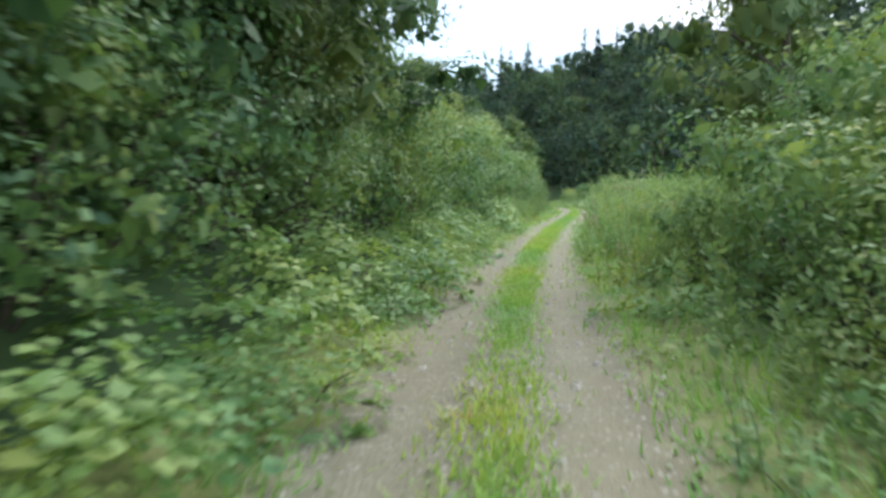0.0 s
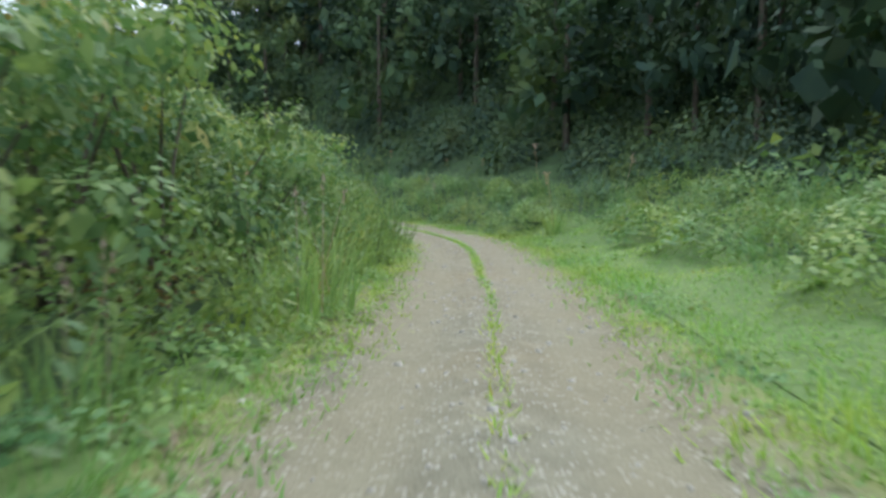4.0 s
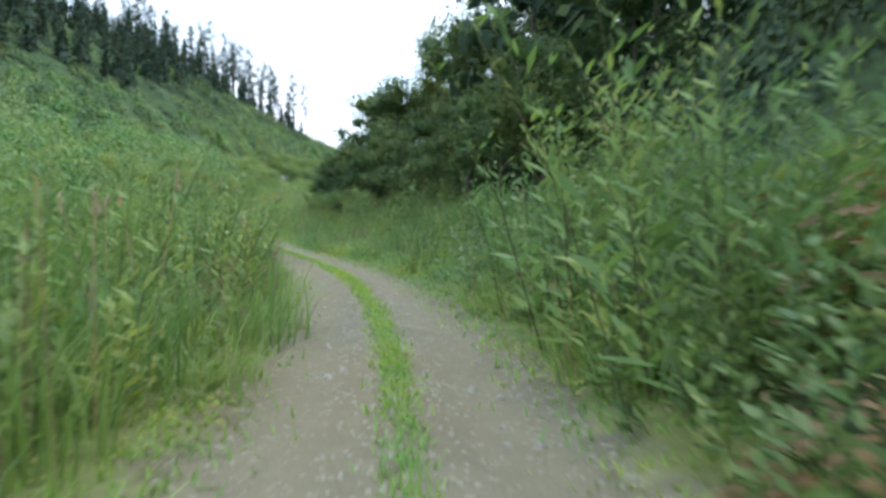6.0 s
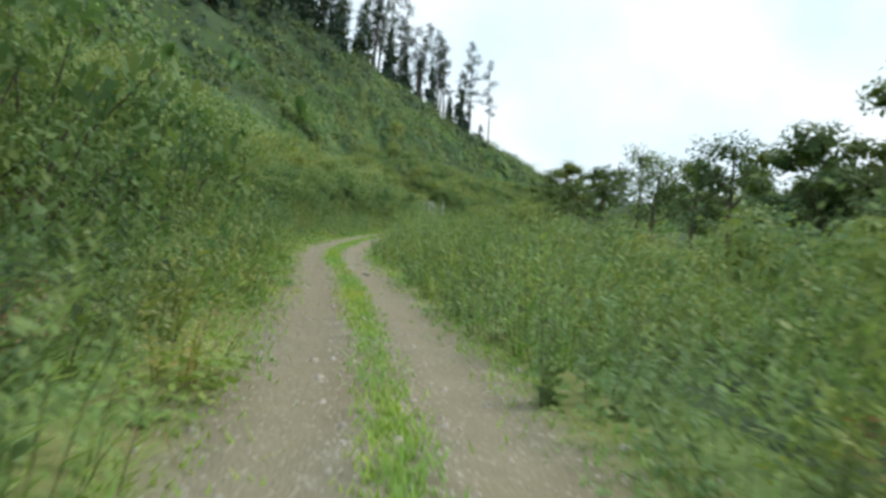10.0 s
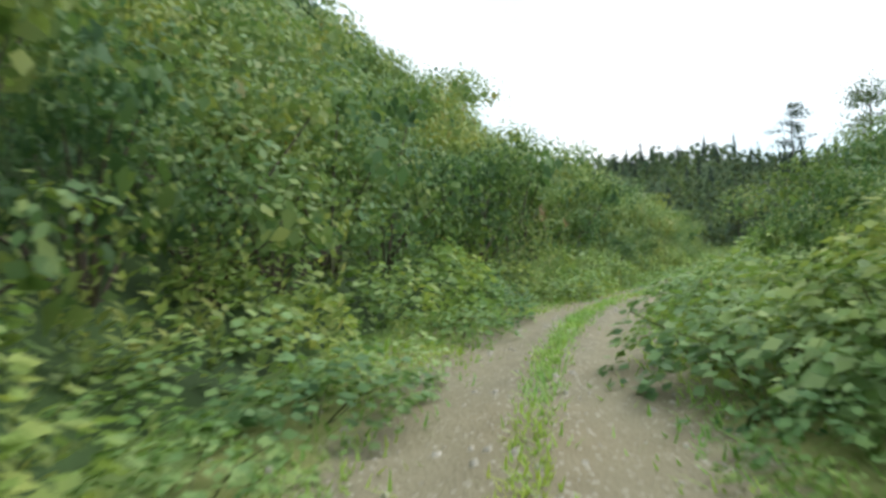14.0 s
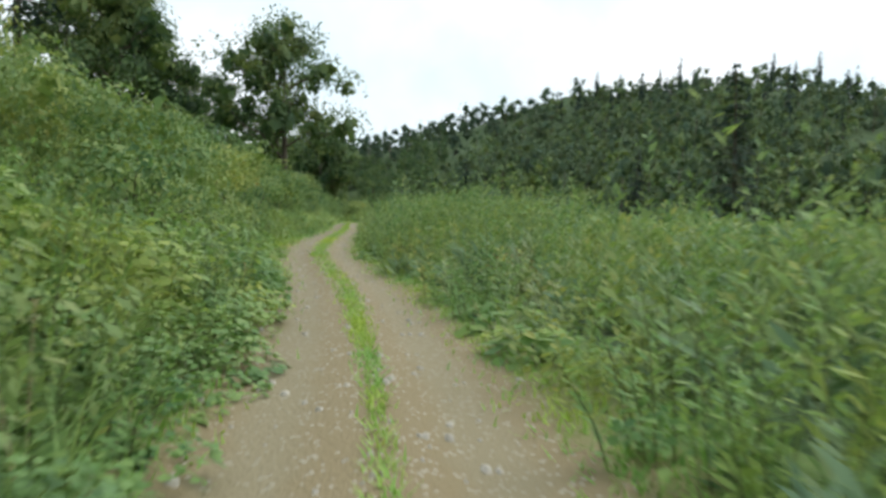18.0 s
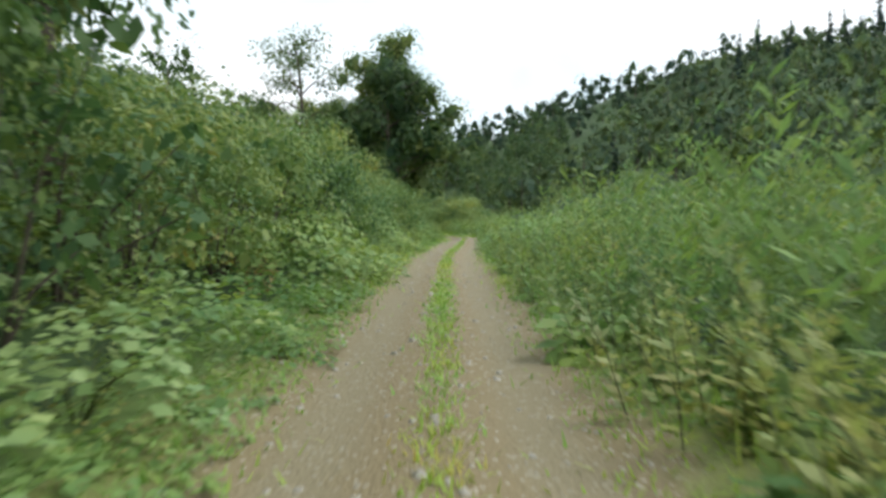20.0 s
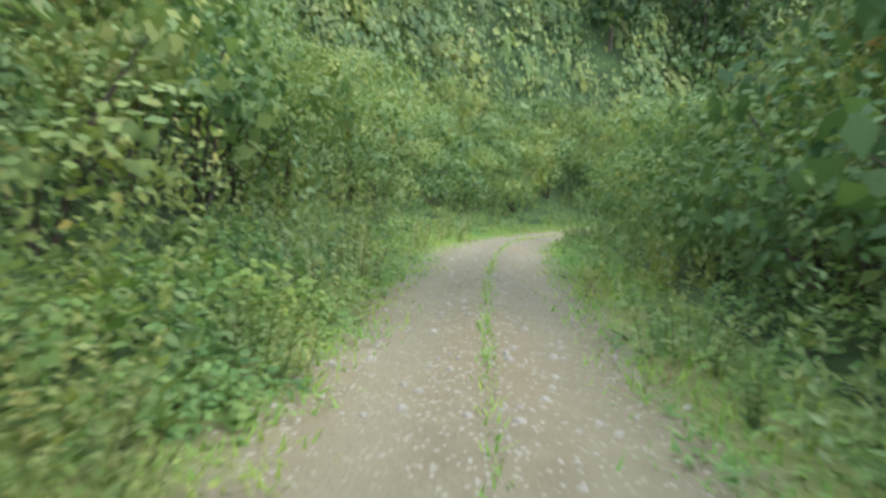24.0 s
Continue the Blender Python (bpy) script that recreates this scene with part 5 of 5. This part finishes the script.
# behind the shrubs along the rest of the way
merge("left_wood", fill(woods, (-60, -45, 0, 84), 4.0, lambda x, y, s, d, z: (d < -7) & (d > -26) & (s < 80)), THICKET, [SHRUB, TREE, SHRUB], "dark green thicket above the bank", "scrub")
merge("right_scrub", fill(woods, (0, -40, 60, 90), 2.6, lambda x, y, s, d, z: (d > 5.5) & (d < 30) & (s < 95), (.7, 1.4)), SCRUB, [WEED, SHRUB, VINE], "rank green weeds and scrub beside the track", "scrub")
merge("end_wood", fill(woods, (-320, 250, -195, 390), 5.0, lambda x, y, s, d, z: (np.abs(d) > 9) & (np.abs(d) < 40) & (s > np.where(d > 0, 430, 414)) & ((y < 294 - .83 * (x + 210)) | ((s > 446) & (d < 24))) & ~((s > 450) & (d < -12) & (y - 306 > .31 * (-225.8 - x)) & (y - 306 < .49 * (-225.8 - x))), (.5, .9)), NEARWOOD, [TREE, BARK], "dense green wood closing round the track", "woods")
merge("end_thicket", fill(woods, (-300, 270, -200, 350), 2.4, lambda x, y, s, d, z: (np.abs(d) > 6.0) & (np.abs(d) < 28) & (s > np.where(d > 0, 424, 410)) & ((y < 294 - .83 * (x + 210)) | (s > 446))), THICKET, [TREE, SHRUB], "leafy thicket under the trees", "scrub")
merge("left_thicket", fill(woods, (-260, 220, -130, 310), 3.2, lambda x, y, s, d, z: (d < -9) & (d > -36) & (s > 340) & (s < 425), (.9, 1.6)), THICKET, [SHRUB, TREE, SHRUB], "dark green thicket beside the track", "scrub")

# ---- single trees ----
for kind, x, y, size, tall in [
        # outside of the first bend
        ("tree", 2, 123, .9, 1.0), ("tree", -6, 125, 1.0, 1.05), ("tree", -13, 127, .9, .95), ("airy", -20, 129, 1.1, 1.25), ("tree", -27, 130, 1.0, .98),
        ("tree", -34, 131, .9, .96), ("tree", -31, 134, 1.05, 1.12), ("tree", -24, 134, 1.2, 1.4), ("tree", -37, 136, 1.0, 1.08), ("airy", -35.2, 135, .6, 1.4), ("tree", -42, 137, .95, 1.02), ("tree", -39, 133, .8, .9), ("tree", 10, 119, .9, .9), ("tree", 18, 112, .9, .95), ("tree", 24, 102, .8, .9), ("tree", 29, 92, .8, .9),
        # conifers and pale trees across the valley
        ("cedar", -84, 188, 1.4, 1.5), ("cedar", -89, 191, 1.3, 1.35), ("cedar", -80, 192, 1.3, 1.5), ("tree", -78, 182, 1.5, 1.9), ("tree", -72, 178, 1.5, 1.8), ("tree", -68, 172, 1.5, 1.8), ("tree", -64, 177, 1.8, 2.2), ("tree", -60, 172, 1.7, 2.0), ("tree", -56, 169, 1.6, 1.9), ("tree", -66, 184, 1.9, 2.4), ("tree", -57, 180, 1.9, 2.3), ("tree", -74, 185, 1.6, 2.1),
        ("airy", -89, 172, .9, .74), ("tree", -84, 170.5, .85, .74), ("tree", -79, 169, .9, .9), ("airy", -97, 176, .8, .72), ("tree", -103, 186, .8, .8), ("tree", -126.2, 197.5, .45, .42), ("airy", -101, 179, .7, .8),
        # right of the middle stretch
        ("tree", -126, 212, .6, .6), ("tree", -123, 218, .7, .75), ("tree", -127, 225, .8, .85), ("tree", -124, 232, .9, 1.0), ("tree", -130, 237, .8, .9), ("tree", -126, 244, .9, 1.0), ("tree", -119, 239, .9, 1.1), ("cedar", -134.5, 251, .5, .62),
        ("airy", -144.0, 257, .75, .95), ("cedar", -157, 280, .6, .62), ("tree", -119.5, 193, .7, .65), ("tree", -113, 184, .5, .55),
        # along the second half
        ("tree", -188, 263, .45, .5), ("larch", -188.5, 260.5, .7, 1.15), ("tree", -188, 273.6, 1.12, 1.28), ("airy", -190.5, 275, 1.15, 1.35), ("airy", -133.8, 220, .5, .75), ("airy", -212, 290.5, .8, .9), ("larch", -191, 264, .9, 1.25), ("larch", -196, 267, .85, 1.35), ("larch", -200, 266, .9, 1.3), ("cedar", -203, 272, .8, 1.2), ("airy", -176, 253, .9, 1.0),
        ("tree", -189.5, 268.5, .5, .6), ("tree", -184, 262.6, .85, .9), ("tree", -196, 274, .8, .8), ("tree", -235, 315.2, 1.15, 1.15), ("airy", -233, 312.6, .7, .75), ("tree", -221.5, 298.6, .66, .85), ("tree", -225, 300, .55, .85), ("tree", -184.5, 264, .7, .8), ("tree", -187, 262, .7, .85), ("tree", -226, 299, .7, .85), ("tree", -215.5, 295.5, .5, .6), ("tree", -239, 316, 1.0, 1.2), ("tree", -247, 320, 1.0, 1.1),
        ("tree", -231, 298, .7, .8), ("tree", -241, 300, .8, .9), ("tree", -249, 302, .9, 1.0), ("tree", -257, 306, .9, 1.1), ("tree", -266, 312, 1.0, 1.15),
        ("cedar", -186, 311, .5, .5), ("cedar", -172, 297, .7, .75)]:
    plant(kind, x * K, y * K, size * K, tall * K)
plant("lone", -141.4 * K, 241.05 * K, .85 * K, .82 * K)
plant("tree", -140.8 * K, 241.6 * K, .6 * K, .42 * K)
for s_, d_, k_, h_ in ((274.3, -2.7, 1.3, 1.15), (275.6, -2.9, 1.1, 1.0), (114.5, 2.6, 1.1, 1.1), (158, -3.0, 1.2, 1.1)):
    plant("pampas", *[float(q) for q in on_road(s_, d_)[:2]], k_, h_)
for kind_, s_, d_, k_, h_ in (("tree", 262, 9.0, 1.2, .95), ("broad", 261, 7.4, 1.7, 1.6), ("broad", 262.6, 8.2, 1.7, 1.7), ("broad", 259.6, 8.2, 1.6, 1.5)):
    plant(kind_, *[float(q) for q in on_road(s_, d_)[:2]], k_, h_)
crest = random.Random(3)
for i in range(52):
    u = i / 51
    plant("pine", (-160.5 - 26 * u + crest.gauss(0, 2.2)) * K, (203 - 36 * u + crest.gauss(0, 2.5)) * K, K * crest.uniform(.75, 1.05), K * crest.uniform(.85, 1.25))


# ---- short grass on the crown of the track and along its edges ----
def turf(name, spots, height, label):
    rng = np.random.default_rng(int(height * 1000))
    s, d = spots[:, 0], spots[:, 1]
    x, y, z = on_road(s, d)
    z = z + np.interp(d, across, crown_z)
    n = len(x)
    v, f = blades(rng, np.stack([x, y, z - .01], axis=1), rng.random(n) * 6.28, height * rng.uniform(.5, 1.2, n), rng.uniform(.3, 1.3, n), rng.uniform(.018, .032, n), 1)
    return tagged(new(name, mesh_of(name, v, f, [MOSS])), label, "grass", kind="stuff")


# station, half width and cover of the grassy crown
CROWN = [(-30, .3, 2.1), (26, .3, 2.1), (33, .24, .7), (45, .18, .3), (80, .08, .15), (90, .1, .5), (100, .14, .9), (118, .16, .9), (128, .2, .5), (140, .14, .45),
         (152, .16, .6), (160, .12, .3), (176, .16, .6), (186, .22, 1), (205, .26, 1), (225, .22, .5), (245, .2, .45), (262, .14, .6), (276, .28, .7), (290, .15, .8), (300, .08, .1),
         (320, .04, .04), (327, .04, .1), (336, .15, .6), (340, .25, .6), (360, .26, .6), (390, .14, .3), (402, .12, .2), (412, .1, .2), (420, .22, .6), (434, .12, .25), (442, .07, .1), (470, .07, .1)]
rng = np.random.default_rng(17)
n = 390000
s = rng.uniform(-28, 480, n)
half, cover = table(CROWN, s)
patchy = bumps(s * 1.0, s * .37, 1.6) * .5 + .5
keep = rng.random(n) < cover * .57 * (.35 + .9 * patchy)
turf("crown_grass", np.stack([s, rng.normal(.0, .55, n) * half + .02], axis=1)[keep], .11, "short bright green grass along the crown of the track")
n = 150000
s = rng.uniform(-28, 480, n)
side = rng.choice([-1, 1], n)
wide = np.array(table(WIDTH, s)[0])
d = side * np.minimum(wide + .1 + rng.normal(.04, .26, n) + .12 * bumps(s, s, 1.3), 2.05)
turf("edge_grass", np.stack([s, d], axis=1), .13, "short yellow-green grass along the edges of the track")


def mown(name, s0, s1, d0, d1, n):
    rng = np.random.default_rng(int(s0))
    s, d = rng.uniform(s0, s1, n), rng.uniform(d0, d1, n)
    ok = d > -bank_foot(s)
    s, d, n = s[ok], d[ok], int(ok.sum())
    x, y, _ = on_road(s, d)
    z = land(x, y)
    v, f = blades(rng, np.stack([x, y, z], axis=1), rng.random(n) * 6.28, rng.uniform(.05, .13, n), rng.uniform(.4, 1.4, n), rng.uniform(.014, .03, n), 2)
    return tagged(new(name, mesh_of(name, v, f, [MOSS])), "short mown yellow-green grass on a flat lay-by", "grass", kind="stuff")


mown("lay_by_grass", 306, 331, -5.8, -1.6, 15000)
mown("lay_by_edge_grass", 306, 331, -2.7, -1.6, 7000)
mown("bend_grass", 74, 92, 1.8, 5.0, 16000)
mown("end_grass", 398, 414, 1.8, 3.3, 8000)


# ---- loose stones on the gravel ----
def stones():
    rng = np.random.default_rng(23)
    n = 24000
    s = np.where(np.arange(n) < 19000, rng.uniform(-25, 460, n), rng.normal(156, 11, n))
    d = rng.normal(0, .95, n)
    ok = np.abs(d) < 1.9
    s, d = s[ok], d[ok]
    n = len(s)
    x, y, z = on_road(s, d)
    z = z + np.interp(d, across, crown_z)
    k = .012 + .03 * rng.random(n) ** 3
    cube = np.array([[-1, -1, -.6], [1, -1, -.6], [1, 1, -.6], [-1, 1, -.6], [-.6, -.6, .7], [.6, -.6, .7], [.6, .6, .7], [-.6, .6, .7]])
    f = np.array([[4, 5, 6, 7], [0, 1, 5, 4], [1, 2, 6, 5], [2, 3, 7, 6], [3, 0, 4, 7]])
    v = cube[None] * (k[:, None, None] * rng.uniform(.6, 1.3, (n, 8, 3)))
    a = rng.random(n) * 6.28
    c, q = np.cos(a)[:, None], np.sin(a)[:, None]
    v = np.stack([v[:, :, 0] * c - v[:, :, 1] * q + x[:, None], v[:, :, 0] * q + v[:, :, 1] * c + y[:, None], v[:, :, 2] + z[:, None]], axis=2)
    fs = (f[None] + (np.arange(n) * 8)[:, None, None]).reshape(-1, 4)
    return tagged(new("gravel_stones", mesh_of("gravel_stones", v.reshape(-1, 3), fs, [STONE])), "loose pale grey stones scattered over the track", "gravel", kind="stuff")


stones()


# ---- the fenced station beside the track ----
def part(name, verts, faces, mat, parent, label="", kind=""):
    ob = new(name, mesh_of(name, verts, faces, [mat]))
    ob.parent = parent
    return tagged(ob, label, kind=kind)


def bar(a, b, r, sides=6):
    return tube([a, (np.array(a) + b) / 2, b], [r, r, r], sides)


def box(cx, cy, cz, sx, sy, sz, bevel=.12):
    """A box with its edges taken off."""
    bm = bmesh.new()
    bmesh.ops.create_cube(bm, size=1)
    bmesh.ops.scale(bm, vec=(sx, sy, sz), verts=bm.verts)
    bmesh.ops.bevel(bm, geom=bm.edges[:], offset=min(sx, sy, sz) * bevel, segments=1, affect="EDGES")
    bmesh.ops.translate(bm, vec=(cx, cy, cz), verts=bm.verts)
    return bm


def solid(name, bm, mat, parent, label=""):
    me = bpy.data.meshes.new(name)
    bm.to_mesh(me)
    bm.free()
    me.materials.append(mat)
    ob = new(name, me)
    ob.parent = parent
    return tagged(ob, label)


def spot(s, d):
    x, y, _ = on_road(s, d)
    return np.array([float(x), float(y), float(land(x, y)[0])])


def fence():
    high = 2.3
    a, b, c, e = spot(248.3, -3.6), spot(253.0, -3.75), spot(253.4, -8.6), spot(248.6, -8.8)
    level = a[2] + .02
    for q in (a, b, c, e):
        q[2] = level
    root = tagged(new("chain_link_fence"), "grey chain-link fence enclosure with a gate and slanted top arms", "fence")
    up = np.array([0, 0, 1.0])
    out = unit(a - e)
    gate_a, gate_b = a + (b - a) * .52, a + (b - a) * .7
    posts = [a, a + (b - a) * .35, gate_a, gate_b, b, b + (c - b) * .5, c, e, a + (e - a) * .5]
    for i, q in enumerate(posts):
        r = .045 if i in (0, 2, 3) else .03
        part("post", *bar(q - up * .4, q + up * (high + (.12 if r > .04 else 0)), r), STEEL, root)
        if i < 5:
            part("arm", *bar(q + up * high, q + up * (high + .26) + out * .22, .016, 5), STEEL, root, "slanted steel arm for barbed wire")
    for p, q in ((a, gate_a), (gate_b, b), (b, c), (c, e), (e, a)):
        part("rail", *bar(p + up * high, q + up * high, .018), STEEL, root)
        part("rail", *bar(p + up * .06, q + up * .06, .014), STEEL, root)
        length = float(np.linalg.norm(q - p))
        w = (q - p) / length
        side = np.cross(w, up) * .0022
        v, f = [], []
        step = .075
        for sign in (1, -1):
            for t in np.arange(-high, length + high, step):
                u0, u1 = t, t + sign * high
                lo, hi = max(0, min(u0, u1)), min(length, max(u0, u1))
                if hi <= lo:
                    continue
                z0 = (lo - t) * sign if sign > 0 else (t - lo)
                z1 = (hi - t) * sign if sign > 0 else (t - hi)
                i = len(v)
                m = (w * sign + up)
                k = np.cross(side, m)
                k = k / np.linalg.norm(k) * .0022
                for uu, zz in ((lo, z0), (hi, z1)):
                    v += [p + w * uu + up * (zz + .03) + k, p + w * uu + up * (zz + .03) - k]
                f.append([i, i + 1, i + 3, i + 2])
        part("wire_mesh", v, f, STEEL, root, "diamond wire mesh", "stuff")
    gate = part("gate", *bar(gate_a + up * .1, gate_a + up * (high - .05), .02), STEEL, root)
    for lo, hi in ((.12, .12), (.85, .85), (high - .06, high - .06)):
        part("gate_bar", *bar(gate_a + up * lo, gate_b + up * hi, .018), STEEL, gate)
    plate = solid("notice", box(0, 0, 0, .16, .012, .24, .3), WHITE, root, "small white notice plate with faded print")
    turn = math.degrees(math.atan2(-out[1], -out[0])) + 90
    at = a + (gate_a - a) * .72 + up * 1.02 + out * .06
    plate.matrix_world = pose(*at, 0, 0, turn)
    for i in range(4):
        line = solid("print_bar", box(0, 0, 0, .11 if i else .08, .004, .016), INK, plate)
        line.matrix_world = pose(*(at + out * .009 + up * (.07 - i * .045)), 0, 0, turn)
    # inside: a vent pipe bent over at its top, and a red valve post
    mid = (a + b + c + e) / 4
    pipe = tagged(new("vent_pipe"), "white vent pipe bent over at its top", "pipe")
    foot = spot(250.8, -5.1)
    bend = [foot - up * .2, foot + up * .75] + [foot + up * (.75 + .14 * math.sin(t)) + (e - a) / np.linalg.norm(e - a) * .14 * (1 - math.cos(t)) for t in np.linspace(.4, 3.14, 6)]
    bend.append(bend[-1] - up * .12)
    part("tube", *tube(bend, [.05] * len(bend), 8), WHITE, pipe)
    part("flange", *tube([foot - up * .02, foot + up * .03], [.1, .1], 8), STEEL, pipe)
    for s_, d_ in ((249.6, -5.9), (251.0, -5.5)):
        valve = tagged(new("valve_post"), "grey valve post with a faded red cap", "valve", "valve posts inside the fence")
        foot = spot(s_, d_)
        part("stem", *bar(foot - up * .2, foot + up * .9, .022), STEEL, valve)
        part("cap", *tube([foot + up * .88, foot + up * .95, foot + up * 1.12], [.035, .05, .03], 8), RED, valve, "faded red cap")



def marker(s, d, high=1.6, lean=0.0):
    """A slim white marker post with a small plate on top."""
    q = spot(s, d)
    root = tagged(new("marker_post"), "slim white marker post with a small white plate", "marker post", "marker posts by the fence")
    root.matrix_world = pose(*q, 0, lean, 0)
    part("pole", *bar(np.array([0, 0, -.3]), np.array([0, 0, high]), .028, 8), WHITE, root)
    ang = math.degrees(math.atan2(*(AHEAD[int(s) + ZERO][::-1]))) - 90
    plate = solid("plate", box(0, 0, 0, .13, .02, .26, .3), WHITE, root, "small white plate with faded print")
    plate.matrix_world = pose(*q, 0, lean, 0) @ pose(0, 0, high - .16, 0, 0, ang) @ pose(0, -.035, 0)
    for i in range(3):
        line = solid("print_bar", box(0, 0, 0, .08, .004, .02), INK, plate)
        line.matrix_world = pose(*q, 0, lean, 0) @ pose(0, 0, high - .10 - i * .05, 0, 0, ang) @ pose(0, -.047, 0)
    part("cap", *tube([(0, 0, high - .01), (0, 0, high + .03)], [.03, .022], 8), WHITE, root)


fence()
for s_, d_, h_, l_ in ((247.8, -3.4, 2.4, 2), (249.4, -3.45, 2.25, 0), (250.4, -3.5, 1.95, -1), (252.3, -3.15, 2.4, 1)):
    marker(s_, d_, h_, l_)


def leaning_pole():
    q = spot(423.3, -3.63)
    root = tagged(new("leaning_pole"), "weathered white pole leaning out of the weeds", "pole")
    ax, ay = AHEAD[423 + ZERO]
    w = unit(np.array([ay * 0.35, -ax * 0.35, 1.0]))
    part("shaft", *tube([q - w * .3, q + w * .85, q + w * 1.66], [.042, .04, .038], 8), WHITE, root)
    part("collar", *tube([q + w * 1.05, q + w * 1.11], [.05, .05], 8), STEEL, root, "dull steel collar")
    part("cap", *tube([q + w * 1.65, q + w * 1.69], [.044, .03], 8), WHITE, root)


leaning_pole()


# ---- pale rocks showing in the track ----
def rock(s, d, size, label):
    rng = random.Random(int(s * 10))
    bm = bmesh.new()
    bmesh.ops.create_icosphere(bm, subdivisions=2, radius=1)
    for v in bm.verts:
        v.co *= 1 + .25 * noise.noise(v.co * 1.7 + Vector((s, d, 0)))
    x, y, z = on_road(s, d)
    me = bpy.data.meshes.new("rock")
    bm.to_mesh(me)
    bm.free()
    me.materials.append(STONE)
    ob = new("rock", me)
    ob.matrix_world = pose(float(x), float(y), float(z) - size * .05, 0, 0, rng.uniform(0, 360)) @ Matrix.Diagonal((size, size * .65, size * .3, 1))
    return tagged(ob, label, "rock", "rocks in the track")


for s_, d_, k_ in ((201.3, .28, .2), (200.6, .62, .15), (156.5, -.55, .12), (157.2, -.72, .09), (158.4, -.5, .08), (213, .8, .12), (171.8, -.5, .2), (152.4, -.62, .07), (153.6, -.4, .06), (154.3, -.8, .08), (155.2, .55, .06), (159.8, -.66, .07), (161, -.45, .06), (151.2, .7, .06), (153, .3, .05), (154, .85, .07), (156, -.2, .05), (157.8, .4, .06), (66, .9, .1), (300, .7, .1), (356, -.9, .1)):
    rock(s_, d_, k_, "pale flat rock bedded in the gravel track")


def fallen_log():
    a, b = spot(291.2, 5.4), spot(295.5, 3.9)
    a[2] += .34
    b[2] += .2
    root = tagged(new("fallen_log"), "pale weathered log lying among the dwarf bamboo", "log")
    way = unit(b - a)
    mid = (a + b) / 2 + np.array([.05, .08, .05])
    part("trunk", *tube([a, (a + mid) / 2, mid, (mid + b) / 2, b], [.15, .145, .13, .12, .105], 9), WHITEWOOD, root)
    for t, w in ((.3, (.3, .5, .6)), (.62, (-.5, .2, .5))):
        q = a + (b - a) * t
        part("branch_stub", *tube([q, q + np.array(w) * .35, q + np.array(w) * .6], [.05, .035, .02], 6), WHITEWOOD, root)


fallen_log()
